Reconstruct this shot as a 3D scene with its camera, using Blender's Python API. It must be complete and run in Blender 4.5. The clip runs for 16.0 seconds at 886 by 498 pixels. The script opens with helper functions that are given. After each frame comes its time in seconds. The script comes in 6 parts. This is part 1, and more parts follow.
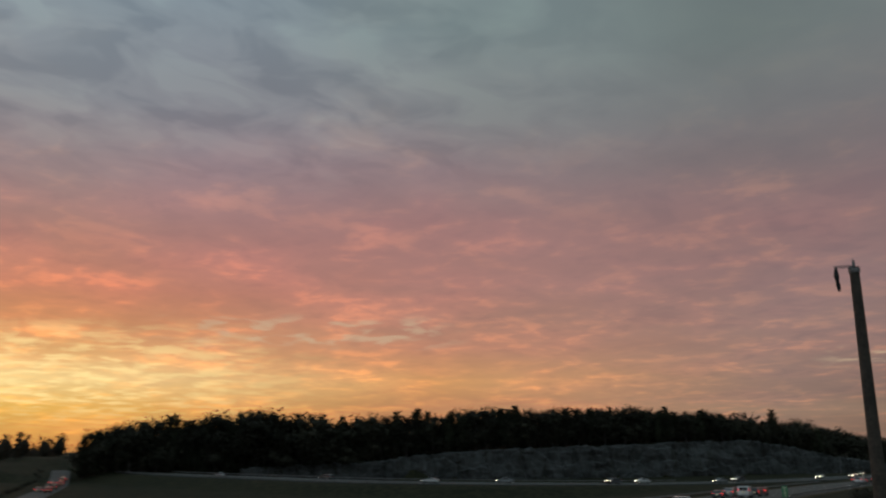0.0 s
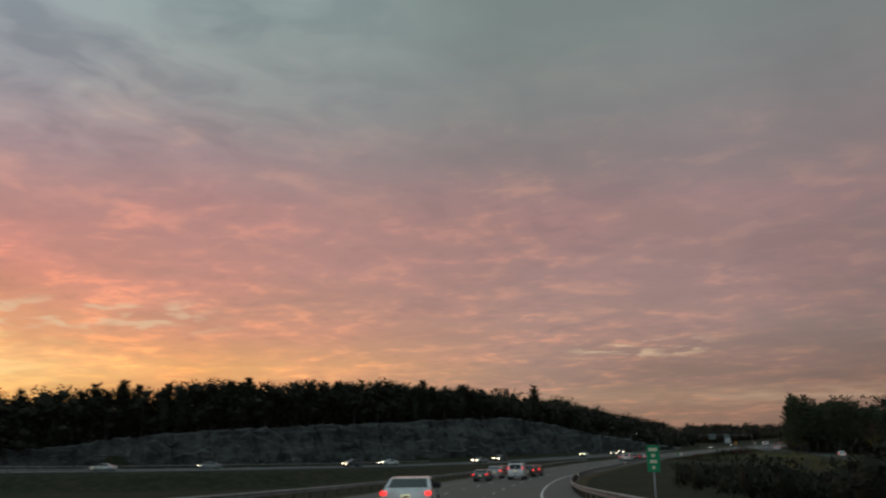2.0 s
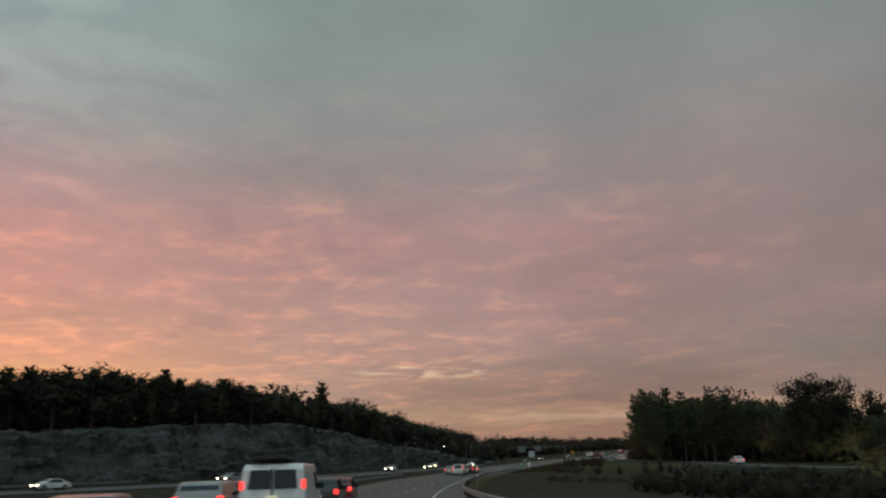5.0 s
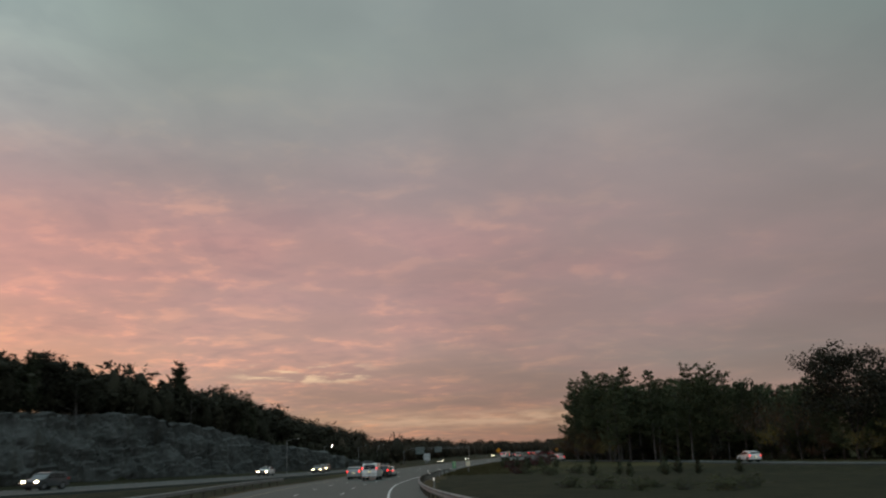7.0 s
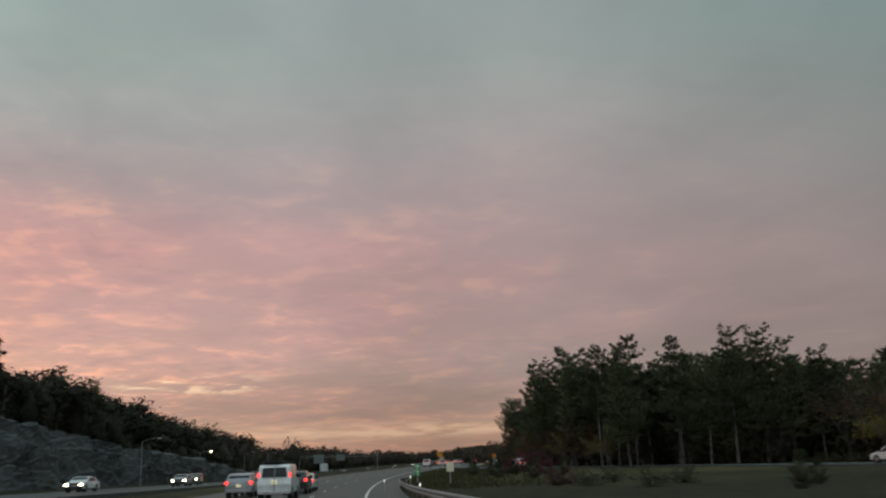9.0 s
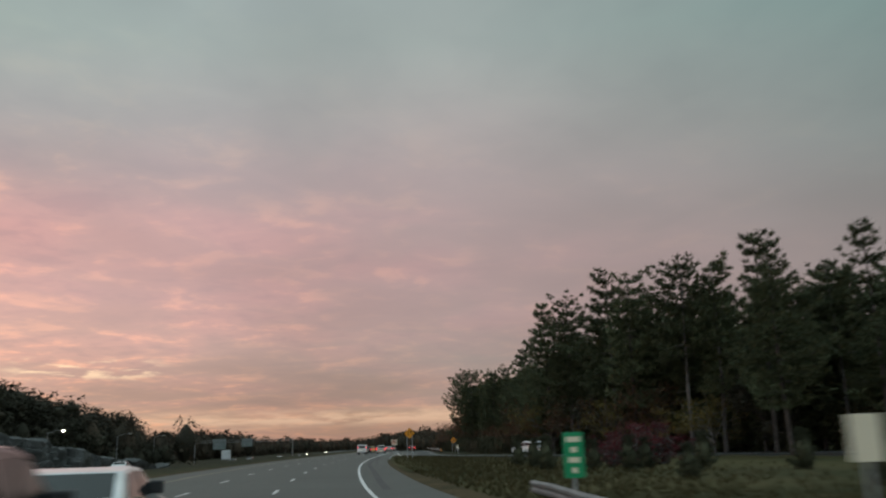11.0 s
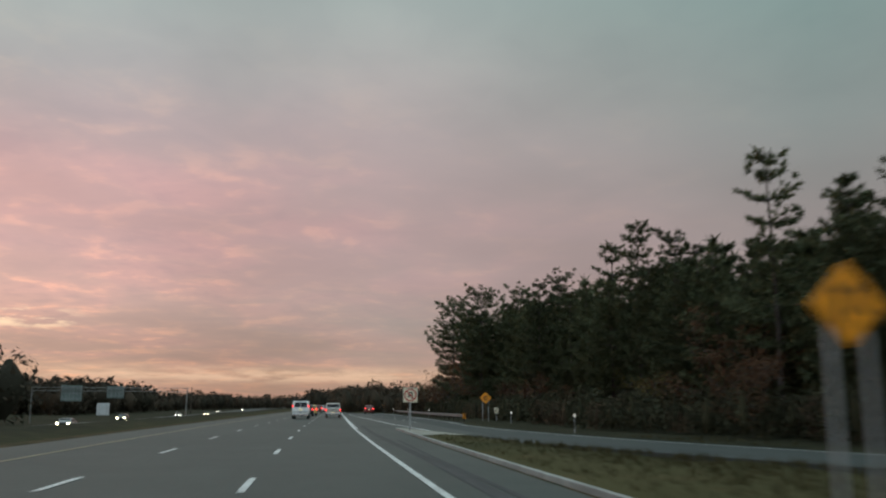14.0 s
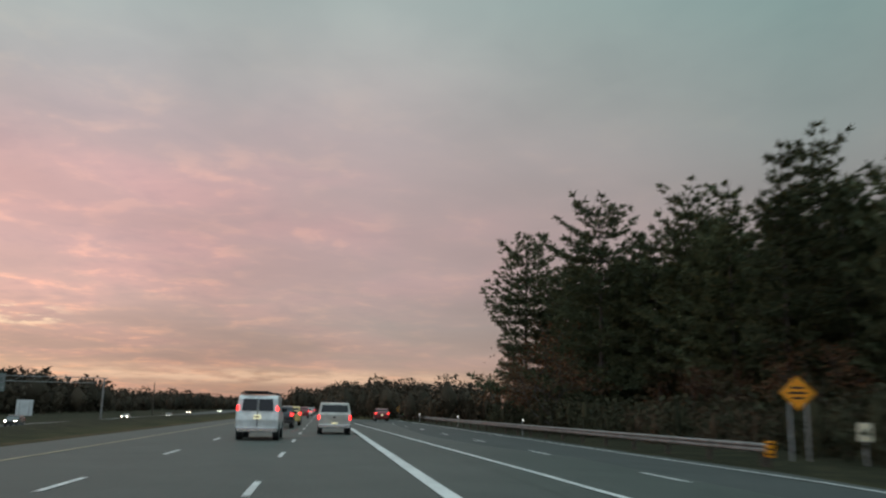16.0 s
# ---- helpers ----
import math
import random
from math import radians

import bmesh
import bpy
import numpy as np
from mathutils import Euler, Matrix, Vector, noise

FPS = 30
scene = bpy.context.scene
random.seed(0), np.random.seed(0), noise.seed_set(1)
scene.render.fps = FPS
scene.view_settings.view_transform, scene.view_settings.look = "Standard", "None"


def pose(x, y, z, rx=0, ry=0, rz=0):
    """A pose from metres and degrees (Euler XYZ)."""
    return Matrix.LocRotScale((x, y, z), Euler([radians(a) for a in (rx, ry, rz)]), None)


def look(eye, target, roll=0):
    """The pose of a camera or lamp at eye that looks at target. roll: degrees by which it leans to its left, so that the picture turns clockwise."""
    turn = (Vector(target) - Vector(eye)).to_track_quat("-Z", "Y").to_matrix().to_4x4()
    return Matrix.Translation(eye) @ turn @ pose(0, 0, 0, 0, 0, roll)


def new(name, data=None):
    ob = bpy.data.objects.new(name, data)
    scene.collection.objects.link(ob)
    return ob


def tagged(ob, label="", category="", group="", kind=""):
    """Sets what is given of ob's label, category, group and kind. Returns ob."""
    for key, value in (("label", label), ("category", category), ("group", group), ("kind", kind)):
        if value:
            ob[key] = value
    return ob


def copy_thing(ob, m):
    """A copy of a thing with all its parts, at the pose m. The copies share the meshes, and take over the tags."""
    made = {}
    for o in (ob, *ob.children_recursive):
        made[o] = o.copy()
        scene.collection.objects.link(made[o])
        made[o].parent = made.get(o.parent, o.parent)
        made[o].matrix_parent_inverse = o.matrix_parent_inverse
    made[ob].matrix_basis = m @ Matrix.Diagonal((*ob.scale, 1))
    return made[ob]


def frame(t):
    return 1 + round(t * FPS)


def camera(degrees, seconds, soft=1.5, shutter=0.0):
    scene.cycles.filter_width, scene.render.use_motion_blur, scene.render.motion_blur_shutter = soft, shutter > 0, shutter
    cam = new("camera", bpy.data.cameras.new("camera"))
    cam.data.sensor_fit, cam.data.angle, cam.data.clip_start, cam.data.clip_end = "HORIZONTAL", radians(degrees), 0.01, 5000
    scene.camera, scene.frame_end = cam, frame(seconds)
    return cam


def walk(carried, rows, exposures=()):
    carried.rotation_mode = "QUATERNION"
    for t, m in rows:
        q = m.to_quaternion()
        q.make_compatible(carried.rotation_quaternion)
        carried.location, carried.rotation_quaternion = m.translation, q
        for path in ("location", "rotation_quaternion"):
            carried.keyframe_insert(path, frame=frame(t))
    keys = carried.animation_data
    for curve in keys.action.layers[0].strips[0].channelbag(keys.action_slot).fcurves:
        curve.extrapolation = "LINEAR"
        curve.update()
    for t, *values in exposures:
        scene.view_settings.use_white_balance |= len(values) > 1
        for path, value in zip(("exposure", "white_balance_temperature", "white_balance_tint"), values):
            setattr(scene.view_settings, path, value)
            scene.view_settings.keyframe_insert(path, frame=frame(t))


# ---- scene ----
# ---- camera ----
cam = camera(55.73, 16.0, soft=2.2, shutter=0.5)
PATH = [
    (0.0, pose(127.70, -442.52, 12.22, 103.28, 0.27, 48.98)),
    (0.5, pose(120.01, -430.93, 11.38, 103.34, 0.91, 44.74)),
    (1.0, pose(112.42, -419.25, 10.55, 103.09, 1.19, 40.45)),
    (1.5, pose(104.93, -407.43, 9.74, 102.53, 1.20, 37.39)),
    (2.0, pose(97.56, -395.37, 8.98, 102.34, 0.94, 33.41)),
    (2.5, pose(90.24, -383.12, 8.31, 102.56, 0.30, 30.33)),
    (3.0, pose(83.08, -370.71, 7.67, 103.09, 0.09, 27.32)),
    (3.5, pose(76.13, -358.18, 7.00, 103.49, 0.66, 25.98)),
    (4.0, pose(69.45, -345.51, 6.33, 103.70, 1.14, 24.48)),
    (4.5, pose(63.11, -332.67, 5.72, 103.55, 1.97, 21.46)),
    (5.0, pose(56.90, -319.66, 5.20, 103.42, 1.70, 18.94)),
    (5.5, pose(50.96, -306.47, 4.73, 103.34, 1.57, 16.77)),
    (6.0, pose(45.34, -293.08, 4.28, 103.32, 1.55, 14.81)),
    (6.5, pose(40.03, -279.53, 3.85, 103.38, 1.66, 12.92)),
    (7.0, pose(35.04, -265.82, 3.43, 103.53, 1.90, 10.96)),
    (7.5, pose(30.34, -252.00, 3.01, 103.79, 2.12, 8.80)),
    (8.0, pose(25.95, -238.08, 2.64, 103.92, 2.14, 6.76)),
    (8.5, pose(21.83, -224.09, 2.33, 104.02, 1.92, 5.27)),
    (9.0, pose(17.97, -209.97, 2.10, 104.07, 2.10, 3.54)),
    (9.5, pose(14.46, -195.66, 1.96, 103.96, 1.80, 1.89)),
    (10.0, pose(11.39, -181.16, 1.84, 103.75, 1.63, 0.30)),
    (10.5, pose(8.85, -166.47, 1.67, 103.47, 1.59, -1.22)),
    (11.0, pose(6.74, -151.63, 1.53, 103.17, 1.68, -2.67)),
    (11.5, pose(4.95, -136.68, 1.44, 102.88, 1.90, -4.05)),
    (12.0, pose(3.30, -121.67, 1.45, 102.67, 1.72, -5.35)),
    (12.5, pose(2.11, -106.65, 1.50, 102.46, 1.59, -6.05)),
    (13.0, pose(1.28, -91.59, 1.53, 101.97, 0.87, -6.09)),
    (13.5, pose(0.62, -76.46, 1.54, 101.17, 0.20, -6.76)),
    (14.0, pose(0.21, -61.24, 1.54, 100.64, -0.26, -8.00)),
    (14.5, pose(0.00, -45.91, 1.55, 100.29, -0.67, -8.08)),
    (15.0, pose(-0.08, -30.53, 1.56, 100.44, -0.52, -8.00)),
    (15.5, pose(-0.06, -15.21, 1.56, 100.62, -0.74, -8.48)),
    (16.0, pose(0.00, 0.00, 1.56, 100.92, -1.17, -8.88)),
]
walk(cam, PATH, [(0.0, -1.2, 6200, 12), (1.0, -1.03, 6200, 12), (2.0, -0.83, 6350, 11), (3.5, -0.64, 6500, 10), (4.5, -0.58, 6500, 10), (7.0, -0.4, 6550, 11), (9.0, -0.16, 6500, 11), (11.5, 0.04, 6450, 10), (13.0, 0.08, 6450, 10), (16.0, 0.18, 6400, 9.5)])

# ---- sky and light ----
def srgb(r, g, b, stops=0.0):
    k = 2.0 ** stops
    return tuple(k * ((c / 255 / 12.92) if c < 10 else ((c / 255 + 0.055) / 1.055) ** 2.4) for c in (r, g, b))


class Graph:
    """Short-hand for building node trees."""

    def __init__(self, tree):
        self.tree = tree

    def node(self, kind, *wires, **settings):
        n = self.tree.nodes.new(kind)
        for key, value in settings.items():
            if key == "op":
                n.operation = value
            elif key == "blend":
                n.blend_type = value
            elif key == "dims":
                n.noise_dimensions = value
        for i, w in enumerate(wires):
            self.wire(w, n.inputs[i])
        return n

    def wire(self, w, socket):
        if w is None:
            return
        if isinstance(w, bpy.types.NodeSocket):
            self.tree.links.new(w, socket)
        else:
            socket.default_value = w

    def math(self, op, a, b=None, clamp=False):
        n = self.node("ShaderNodeMath", a, b, op=op)
        n.use_clamp = clamp
        return n.outputs[0]

    def vec(self, op, a, b=None):
        return self.node("ShaderNodeVectorMath", a, b, op=op).outputs[0]

    def mix(self, fac, a, b, blend="MIX"):
        n = self.tree.nodes.new("ShaderNodeMix")
        n.data_type, n.blend_type, n.clamp_factor = "RGBA", blend, True
        self.wire(fac, n.inputs[0])
        for w, s in ((a, n.inputs[6]), (b, n.inputs[7])):
            self.wire(w if isinstance(w, bpy.types.NodeSocket) or len(w) == 4 else (*w, 1.0), s)
        return n.outputs[2]

    def ramp(self, fac, stops, ease="LINEAR"):
        n = self.tree.nodes.new("ShaderNodeValToRGB")
        n.color_ramp.interpolation = ease
        el = n.color_ramp.elements
        while len(el) < len(stops):
            el.new(0.5)
        for e, (p, c) in zip(el, stops):
            e.position = p
        for e, (p, c) in zip(el, stops):
            e.color = (*c, 1.0) if len(c) == 3 else c
        self.wire(fac, n.inputs[0])
        return n.outputs[0]

    def span(self, value, a, b, c=0.0, d=1.0, smooth=True):
        n = self.tree.nodes.new("ShaderNodeMapRange")
        n.interpolation_type = "SMOOTHSTEP" if smooth else "LINEAR"
        for i, w in enumerate((value, a, b, c, d)):
            self.wire(w, n.inputs[i])
        return n.outputs[0]

    def noise(self, vector, scale, detail=4.0, rough=0.55, distort=0.0):
        n = self.tree.nodes.new("ShaderNodeTexNoise")
        self.wire(vector, n.inputs["Vector"])
        for key, value in (("Scale", scale), ("Detail", detail), ("Roughness", rough), ("Distortion", distort)):
            n.inputs[key].default_value = value
        return n.outputs[0]


def ramp_of(rows, stops):
    """Elevation rows (degrees, r, g, b) to ramp stops; 40 degrees is the ramp's end."""
    return [(e / 40.0, srgb(r, g, b, stops)) for e, r, g, b in rows]


world = bpy.data.worlds.new("evening_sky")
scene.world = world
world.use_nodes = True
world.node_tree.nodes.clear()
G = Graph(world.node_tree)
way = G.node("ShaderNodeTexCoord").outputs["Generated"]
sep = G.node("ShaderNodeSeparateXYZ", way)
dx, dy, dz = sep.outputs
up = G.math("MAXIMUM", dz, 0.0)
elev = G.math("DIVIDE", G.math("DEGREES", G.math("ARCSINE", up)), 40.0)
azim = G.math("DEGREES", G.math("ARCTAN2", G.math("MULTIPLY", dx, -1.0), dy))
S1 = 0.95
far_left = G.ramp(elev, ramp_of([(0, 212, 150, 78), (2.5, 226, 180, 88), (4.2, 246, 214, 140), (6, 224, 172, 108), (8, 212, 147, 98),
                                 (10, 200, 134, 102), (13, 172, 125, 108), (17, 142, 124, 119), (22, 130, 134, 134), (30, 126, 142, 144), (40, 122, 142, 146)], S1))
left = G.ramp(elev, ramp_of([(0, 186, 128, 96), (2.7, 200, 138, 98), (4.2, 218, 154, 102), (6.5, 194, 132, 108), (8.5, 178, 126, 112),
                             (11, 172, 120, 114), (15, 158, 115, 115), (18.6, 138, 116, 121), (22, 126, 122, 127), (28, 120, 128, 132), (40, 116, 130, 137)], S1))
ahead_left = G.ramp(elev, ramp_of([(0, 146, 113, 98), (1.5, 152, 118, 104), (2.2, 160, 126, 110), (3.1, 149, 117, 108), (5, 151, 117, 110), (7, 152, 118, 113),
                                   (10, 146, 113, 113), (14, 146, 112, 113), (17.5, 128, 111, 115), (21, 117, 113, 117), (26, 111, 116, 118), (40, 108, 118, 124)], S1))
ahead = G.ramp(elev, ramp_of([(0, 178, 140, 128), (1.3, 188, 152, 136), (2.0, 200, 164, 144), (2.9, 178, 150, 142), (5.6, 168, 150, 148), (8, 175, 150, 151),
                              (12, 181, 154, 157), (18, 175, 159, 163), (27, 162, 168, 170), (40, 148, 163, 168)], -0.08))
right = G.ramp(elev, ramp_of([(0, 140, 118, 112), (3, 142, 122, 120), (8, 142, 129, 131), (12, 148, 138, 140), (18, 140, 145, 147),
                              (27, 126, 147, 148), (40, 120, 145, 150)], -0.12))
behind = G.ramp(elev, ramp_of([(0, 116, 112, 118), (8, 124, 126, 132), (20, 134, 142, 150), (40, 140, 158, 166)], 0.9))
sky = G.mix(G.span(azim, -50.0, -95.0), right, behind)
sky = G.mix(G.span(azim, -33.0, -4.0, smooth=False), sky, ahead)
sky = G.mix(G.span(azim, -4.0, 27.0, smooth=False), sky, ahead_left)
sky = G.mix(G.span(azim, 27.0, 50.0, smooth=False), sky, left)
sky = G.mix(G.span(azim, 50.0, 74.0, smooth=False), sky, far_left)
sky = G.mix(G.span(azim, 95.0, 150.0), sky, behind)
lift = G.math("ADD", 1.0, G.math("MULTIPLY", G.math("MULTIPLY", G.span(azim, 5.0, 17.0), G.span(azim, 56.0, 36.0)), 0.15))
lift = G.math("ADD", lift, G.math("MULTIPLY", G.span(dz, 0.58, 0.85), 0.5))
lift = G.math("ADD", lift, G.math("MULTIPLY", G.math("MULTIPLY", G.span(azim, 28.0, 44.0), G.span(azim, 110.0, 80.0)), G.span(elev, 0.15, 0.5, 0.08, 0.22)))
lift = G.math("SUBTRACT", lift, G.math("MULTIPLY", G.math("MULTIPLY", G.span(azim, -8.0, 6.0), G.span(azim, 30.0, 18.0)), G.span(elev, 0.17, 0.1, 0.0, 0.2)))
sky = G.mix(1.0, sky, G.node("ShaderNodeCombineXYZ", lift, lift, lift).outputs[0], "MULTIPLY")
# cloud sheet: a flat layer seen in perspective
den = G.math("ADD", up, 0.11)
flat = G.node("ShaderNodeCombineXYZ", G.math("DIVIDE", dx, den), G.math("DIVIDE", dy, den), 0.0).outputs[0]
big = G.noise(flat, 0.75, 2.0, 0.45, 0.3)
patch = G.noise(flat, 1.5, 3.0, 0.5, 0.4)
mid = G.noise(flat, 3.9, 4.0, 0.5, 0.5)
fine = G.noise(flat, 10.0, 3.0, 0.55, 0.3)
bands = G.noise(G.vec("MULTIPLY", flat, (1.0, 0.75, 1.0)), 6.5, 3.0, 0.5, 0.5)
body = G.math("ADD", 1.0, G.math("MULTIPLY", G.span(big, 0.28, 0.72), 0.12))
body = G.math("ADD", body, G.math("MULTIPLY", G.span(patch, 0.3, 0.7), 0.08))
sky = G.mix(1.0, sky, G.node("ShaderNodeCombineXYZ", body, body, body).outputs[0], "MULTIPLY")
# rosy light on the undersides in wide soft patches
rosy = G.math("MULTIPLY", G.span(patch, 0.4, 0.66), G.math("MULTIPLY", G.span(elev, 0.72, 0.3), G.span(azim, -34.0, 0.0)))
sky = G.mix(G.math("MULTIPLY", rosy, 0.45), sky, G.mix(1.0, sky, (1.16, 0.98, 0.97), "MULTIPLY"))
# small lit puffs with grey gaps between them, strongest low towards the sunset
grain = G.math("ADD", G.math("MULTIPLY", mid, 0.68), G.math("MULTIPLY", fine, 0.32))
where = G.math("MULTIPLY", G.span(azim, -22.0, 34.0, 0.12, 1.0), G.span(elev, 0.62, 0.28, 0.12, 1.0))
where = G.math("MULTIPLY", where, G.span(patch, 0.36, 0.6, 0.35, 1.0))
sky = G.mix(G.math("MULTIPLY", G.span(grain, 0.49, 0.66), where), sky, G.mix(1.0, sky, (1.5, 1.3, 1.1), "MULTIPLY"))
sky = G.mix(G.math("MULTIPLY", G.math("MULTIPLY", G.span(grain, 0.5, 0.34), where), 0.6), sky, G.mix(1.0, sky, (0.72, 0.8, 0.88), "MULTIPLY"))
# grey-blue ripples high up on that side, and faint ones elsewhere
high = G.math("MULTIPLY", G.span(elev, 0.36, 0.55), G.math("ADD", 0.12, G.math("MULTIPLY", G.span(azim, 24.0, 60.0), 0.88)))
sky = G.mix(G.math("MULTIPLY", G.math("MULTIPLY", G.span(bands, 0.52, 0.36), high), 0.7), sky, G.mix(1.0, sky, (0.74, 0.76, 0.8), "MULTIPLY"))
sky = G.mix(G.math("MULTIPLY", G.math("MULTIPLY", G.span(bands, 0.5, 0.66), high), 0.6), sky, G.mix(1.0, sky, (1.22, 1.25, 1.18), "MULTIPLY"))
# golden streaks close to where the sun has set
gold = G.math("MULTIPLY", G.math("MULTIPLY", G.span(elev, 0.02, 0.09), G.span(elev, 0.22, 0.13)), G.span(azim, 54.0, 74.0))
den2 = G.math("ADD", up, 0.07)
flat2 = G.node("ShaderNodeCombineXYZ", G.math("DIVIDE", dx, den2), G.math("DIVIDE", dy, den2), 0.0).outputs[0]
streaks = G.span(G.noise(G.vec("MULTIPLY", flat2, (0.8, 0.8, 1.0)), 4.2, 5.0, 0.55, 0.3), 0.43, 0.66)
sky = G.mix(G.math("MULTIPLY", G.math("MULTIPLY", gold, streaks), 0.7), sky, srgb(254, 228, 150, 1.45))
tint = G.mix(G.span(azim, 8.0, 30.0), (0.97, 1.01, 0.945), (0.95, 1.025, 0.925))
tint = G.mix(G.span(azim, 46.0, 68.0), tint, (1.03, 1.0, 1.03))
sky = G.mix(1.0, sky, tint, "MULTIPLY")
# thin pale breaks in the cloud: one bank low ahead of the sunset, one higher beside it
def bank(a0, a1, a2, a3, e0, e1, e2, e3):
    side_way = G.math("MULTIPLY", G.span(azim, a0, a1), G.span(azim, a3, a2))
    return G.math("MULTIPLY", side_way, G.math("MULTIPLY", G.span(elev, e0 / 40, e1 / 40), G.span(elev, e3 / 40, e2 / 40)))


breaks = G.math("ADD", bank(14.5, 18.0, 22.5, 26.0, 4.4, 5.0, 5.5, 6.1), bank(46.0, 52.0, 62.0, 70.0, 6.2, 7.0, 8.0, 9.0))
breaks = G.math("MULTIPLY", breaks, G.span(G.noise(flat, 6.0, 3.0, 0.5, 0.3), 0.48, 0.66))
sky = G.mix(G.math("MULTIPLY", breaks, 0.6), sky, srgb(238, 206, 166, 0.75))
# a long cream break just over the horizon ahead
thin = G.math("MULTIPLY", G.span(elev, 0.03, 0.048), G.span(elev, 0.068, 0.052))
thin = G.math("MULTIPLY", thin, G.math("MULTIPLY", G.span(azim, -14.0, -2.0), G.span(azim, 24.0, 12.0)))
thin = G.math("MULTIPLY", thin, G.span(G.noise(flat, 2.2, 4.0, 0.6), 0.36, 0.6))
sky = G.mix(G.math("MULTIPLY", thin, 0.6), sky, srgb(222, 186, 156, 0.25))
# clear air above the cloud sheet
clear = world.node_tree.nodes.new("ShaderNodeTexSky")
clear.sky_type, clear.sun_disc = "NISHITA", False
clear.sun_elevation, clear.sun_rotation = radians(1.0), radians(-72)
dim = G.mix(1.0, clear.outputs[0], (0.10, 0.10, 0.10), "MULTIPLY")
sky = G.mix(0.06, sky, dim)
ground_side = G.span(dz, -0.02, 0.0)
sky = G.mix(ground_side, (0.02, 0.02, 0.02), sky)
bg = G.node("ShaderNodeBackground", sky, 1.0)
outw = world.node_tree.nodes.new("ShaderNodeOutputWorld")
world.node_tree.links.new(bg.outputs[0], outw.inputs[0])

sun = new("sun", bpy.data.lights.new("sun", "SUN"))
sun.data.energy, sun.data.angle, sun.data.color = 0.12, radians(20), (1.0, 0.72, 0.45)
sun.matrix_world = look((0, 0, 0), (math.sin(radians(72)), -math.cos(radians(72)), -0.06))


# ---- materials ----
def material(name, rough=0.8, metal=0.0):
    m = bpy.data.materials.new(name)
    m.use_nodes = True
    g = Graph(m.node_tree)
    b = m.node_tree.nodes["Principled BSDF"]
    b.inputs["Roughness"].default_value, b.inputs["Metallic"].default_value = rough, metal
    return m, g, b


def place_of(g):
    return g.node("ShaderNodeTexCoord").outputs["Object"]


def world_of(g):
    return g.node("ShaderNodeNewGeometry").outputs["Position"]


def bumped(g, b, height, strength, distance=0.05):
    n = g.node("ShaderNodeBump")
    n.inputs["Strength"].default_value, n.inputs["Distance"].default_value = strength, distance
    g.wire(height, n.inputs["Height"])
    g.wire(n.outputs[0], b.inputs["Normal"])


def mottled(name, dark, light, scale, rough=0.85, metal=0.0, fine_scale=None, bump=0.0, local=False, per_object=0.0, spec=None):
    """Two-scale variation between two colours."""
    m, g, b = material(name, rough, metal)
    p = place_of(g) if local else world_of(g)
    a = g.noise(p, scale, 4.0, 0.6)
    c = g.noise(p, fine_scale or scale * 9, 3.0, 0.6)
    f = g.span(g.math("ADD", g.math("MULTIPLY", a, 0.6), g.math("MULTIPLY", c, 0.4)), 0.36, 0.64)
    col = g.mix(f, dark, light)
    if per_object:
        r = g.node("ShaderNodeObjectInfo").outputs["Random"]
        col = g.mix(1.0, col, g.ramp(r, [(0.0, (1 - per_object,) * 3), (1.0, (1 + per_object,) * 3)]), "MULTIPLY")
    g.wire(col, b.inputs["Base Color"])
    if spec is not None:
        b.inputs["Specular IOR Level"].default_value = spec
    if bump:
        bumped(g, b, c, bump)
    return m


def glowing(name, colour, power):
    m, g, b = material(name, 0.3)
    b.inputs["Base Color"].default_value = (*colour, 1)
    b.inputs["Emission Color"].default_value = (*colour, 1)
    b.inputs["Emission Strength"].default_value = power
    return m


def asphalt(name, dark, light, wet=0.5):
    m, g, b = material(name, wet)
    p = world_of(g)
    long_noise = g.noise(p, 0.06, 4.0, 0.6)
    patch = g.noise(p, 0.5, 4.0, 0.6, 0.4)
    grit = g.noise(p, 22.0, 3.0, 0.7)
    f = g.math("ADD", g.math("MULTIPLY", long_noise, 0.4), g.math("ADD", g.math("MULTIPLY", patch, 0.35), g.math("MULTIPLY", grit, 0.25)))
    g.wire(g.mix(g.span(f, 0.35, 0.65), dark, light), b.inputs["Base Color"])
    g.wire(g.span(grit, 0.3, 0.7, wet - 0.08, wet + 0.12), b.inputs["Roughness"])
    b.inputs["Specular IOR Level"].default_value = 0.4
    bumped(g, b, grit, 0.25, 0.01)
    return m


ASPHALT = asphalt("asphalt", (0.044, 0.054, 0.046), (0.071, 0.083, 0.071), 0.6)
ASPHALT_OLD = asphalt("asphalt_shoulder", (0.042, 0.049, 0.046), (0.07, 0.077, 0.071), 0.74)
TYRE_MARK = mottled("tyre_mark", (0.03, 0.03, 0.03), (0.06, 0.06, 0.06), 0.8, 0.7)
LINE_WHITE = mottled("line_paint_white", (0.5, 0.5, 0.48), (0.78, 0.78, 0.75), 0.9, 0.5, fine_scale=14)
LINE_YELLOW = mottled("line_paint_yellow", (0.24, 0.2, 0.12), (0.4, 0.33, 0.2), 0.9, 0.55, fine_scale=14)
CONCRETE = mottled("concrete_tan", (0.26, 0.24, 0.2), (0.4, 0.37, 0.31), 0.7, 0.85, bump=0.2)
KERB_STONE = mottled("kerb_granite", (0.26, 0.25, 0.23), (0.42, 0.41, 0.38), 2.0, 0.8, bump=0.2, per_object=0.12)
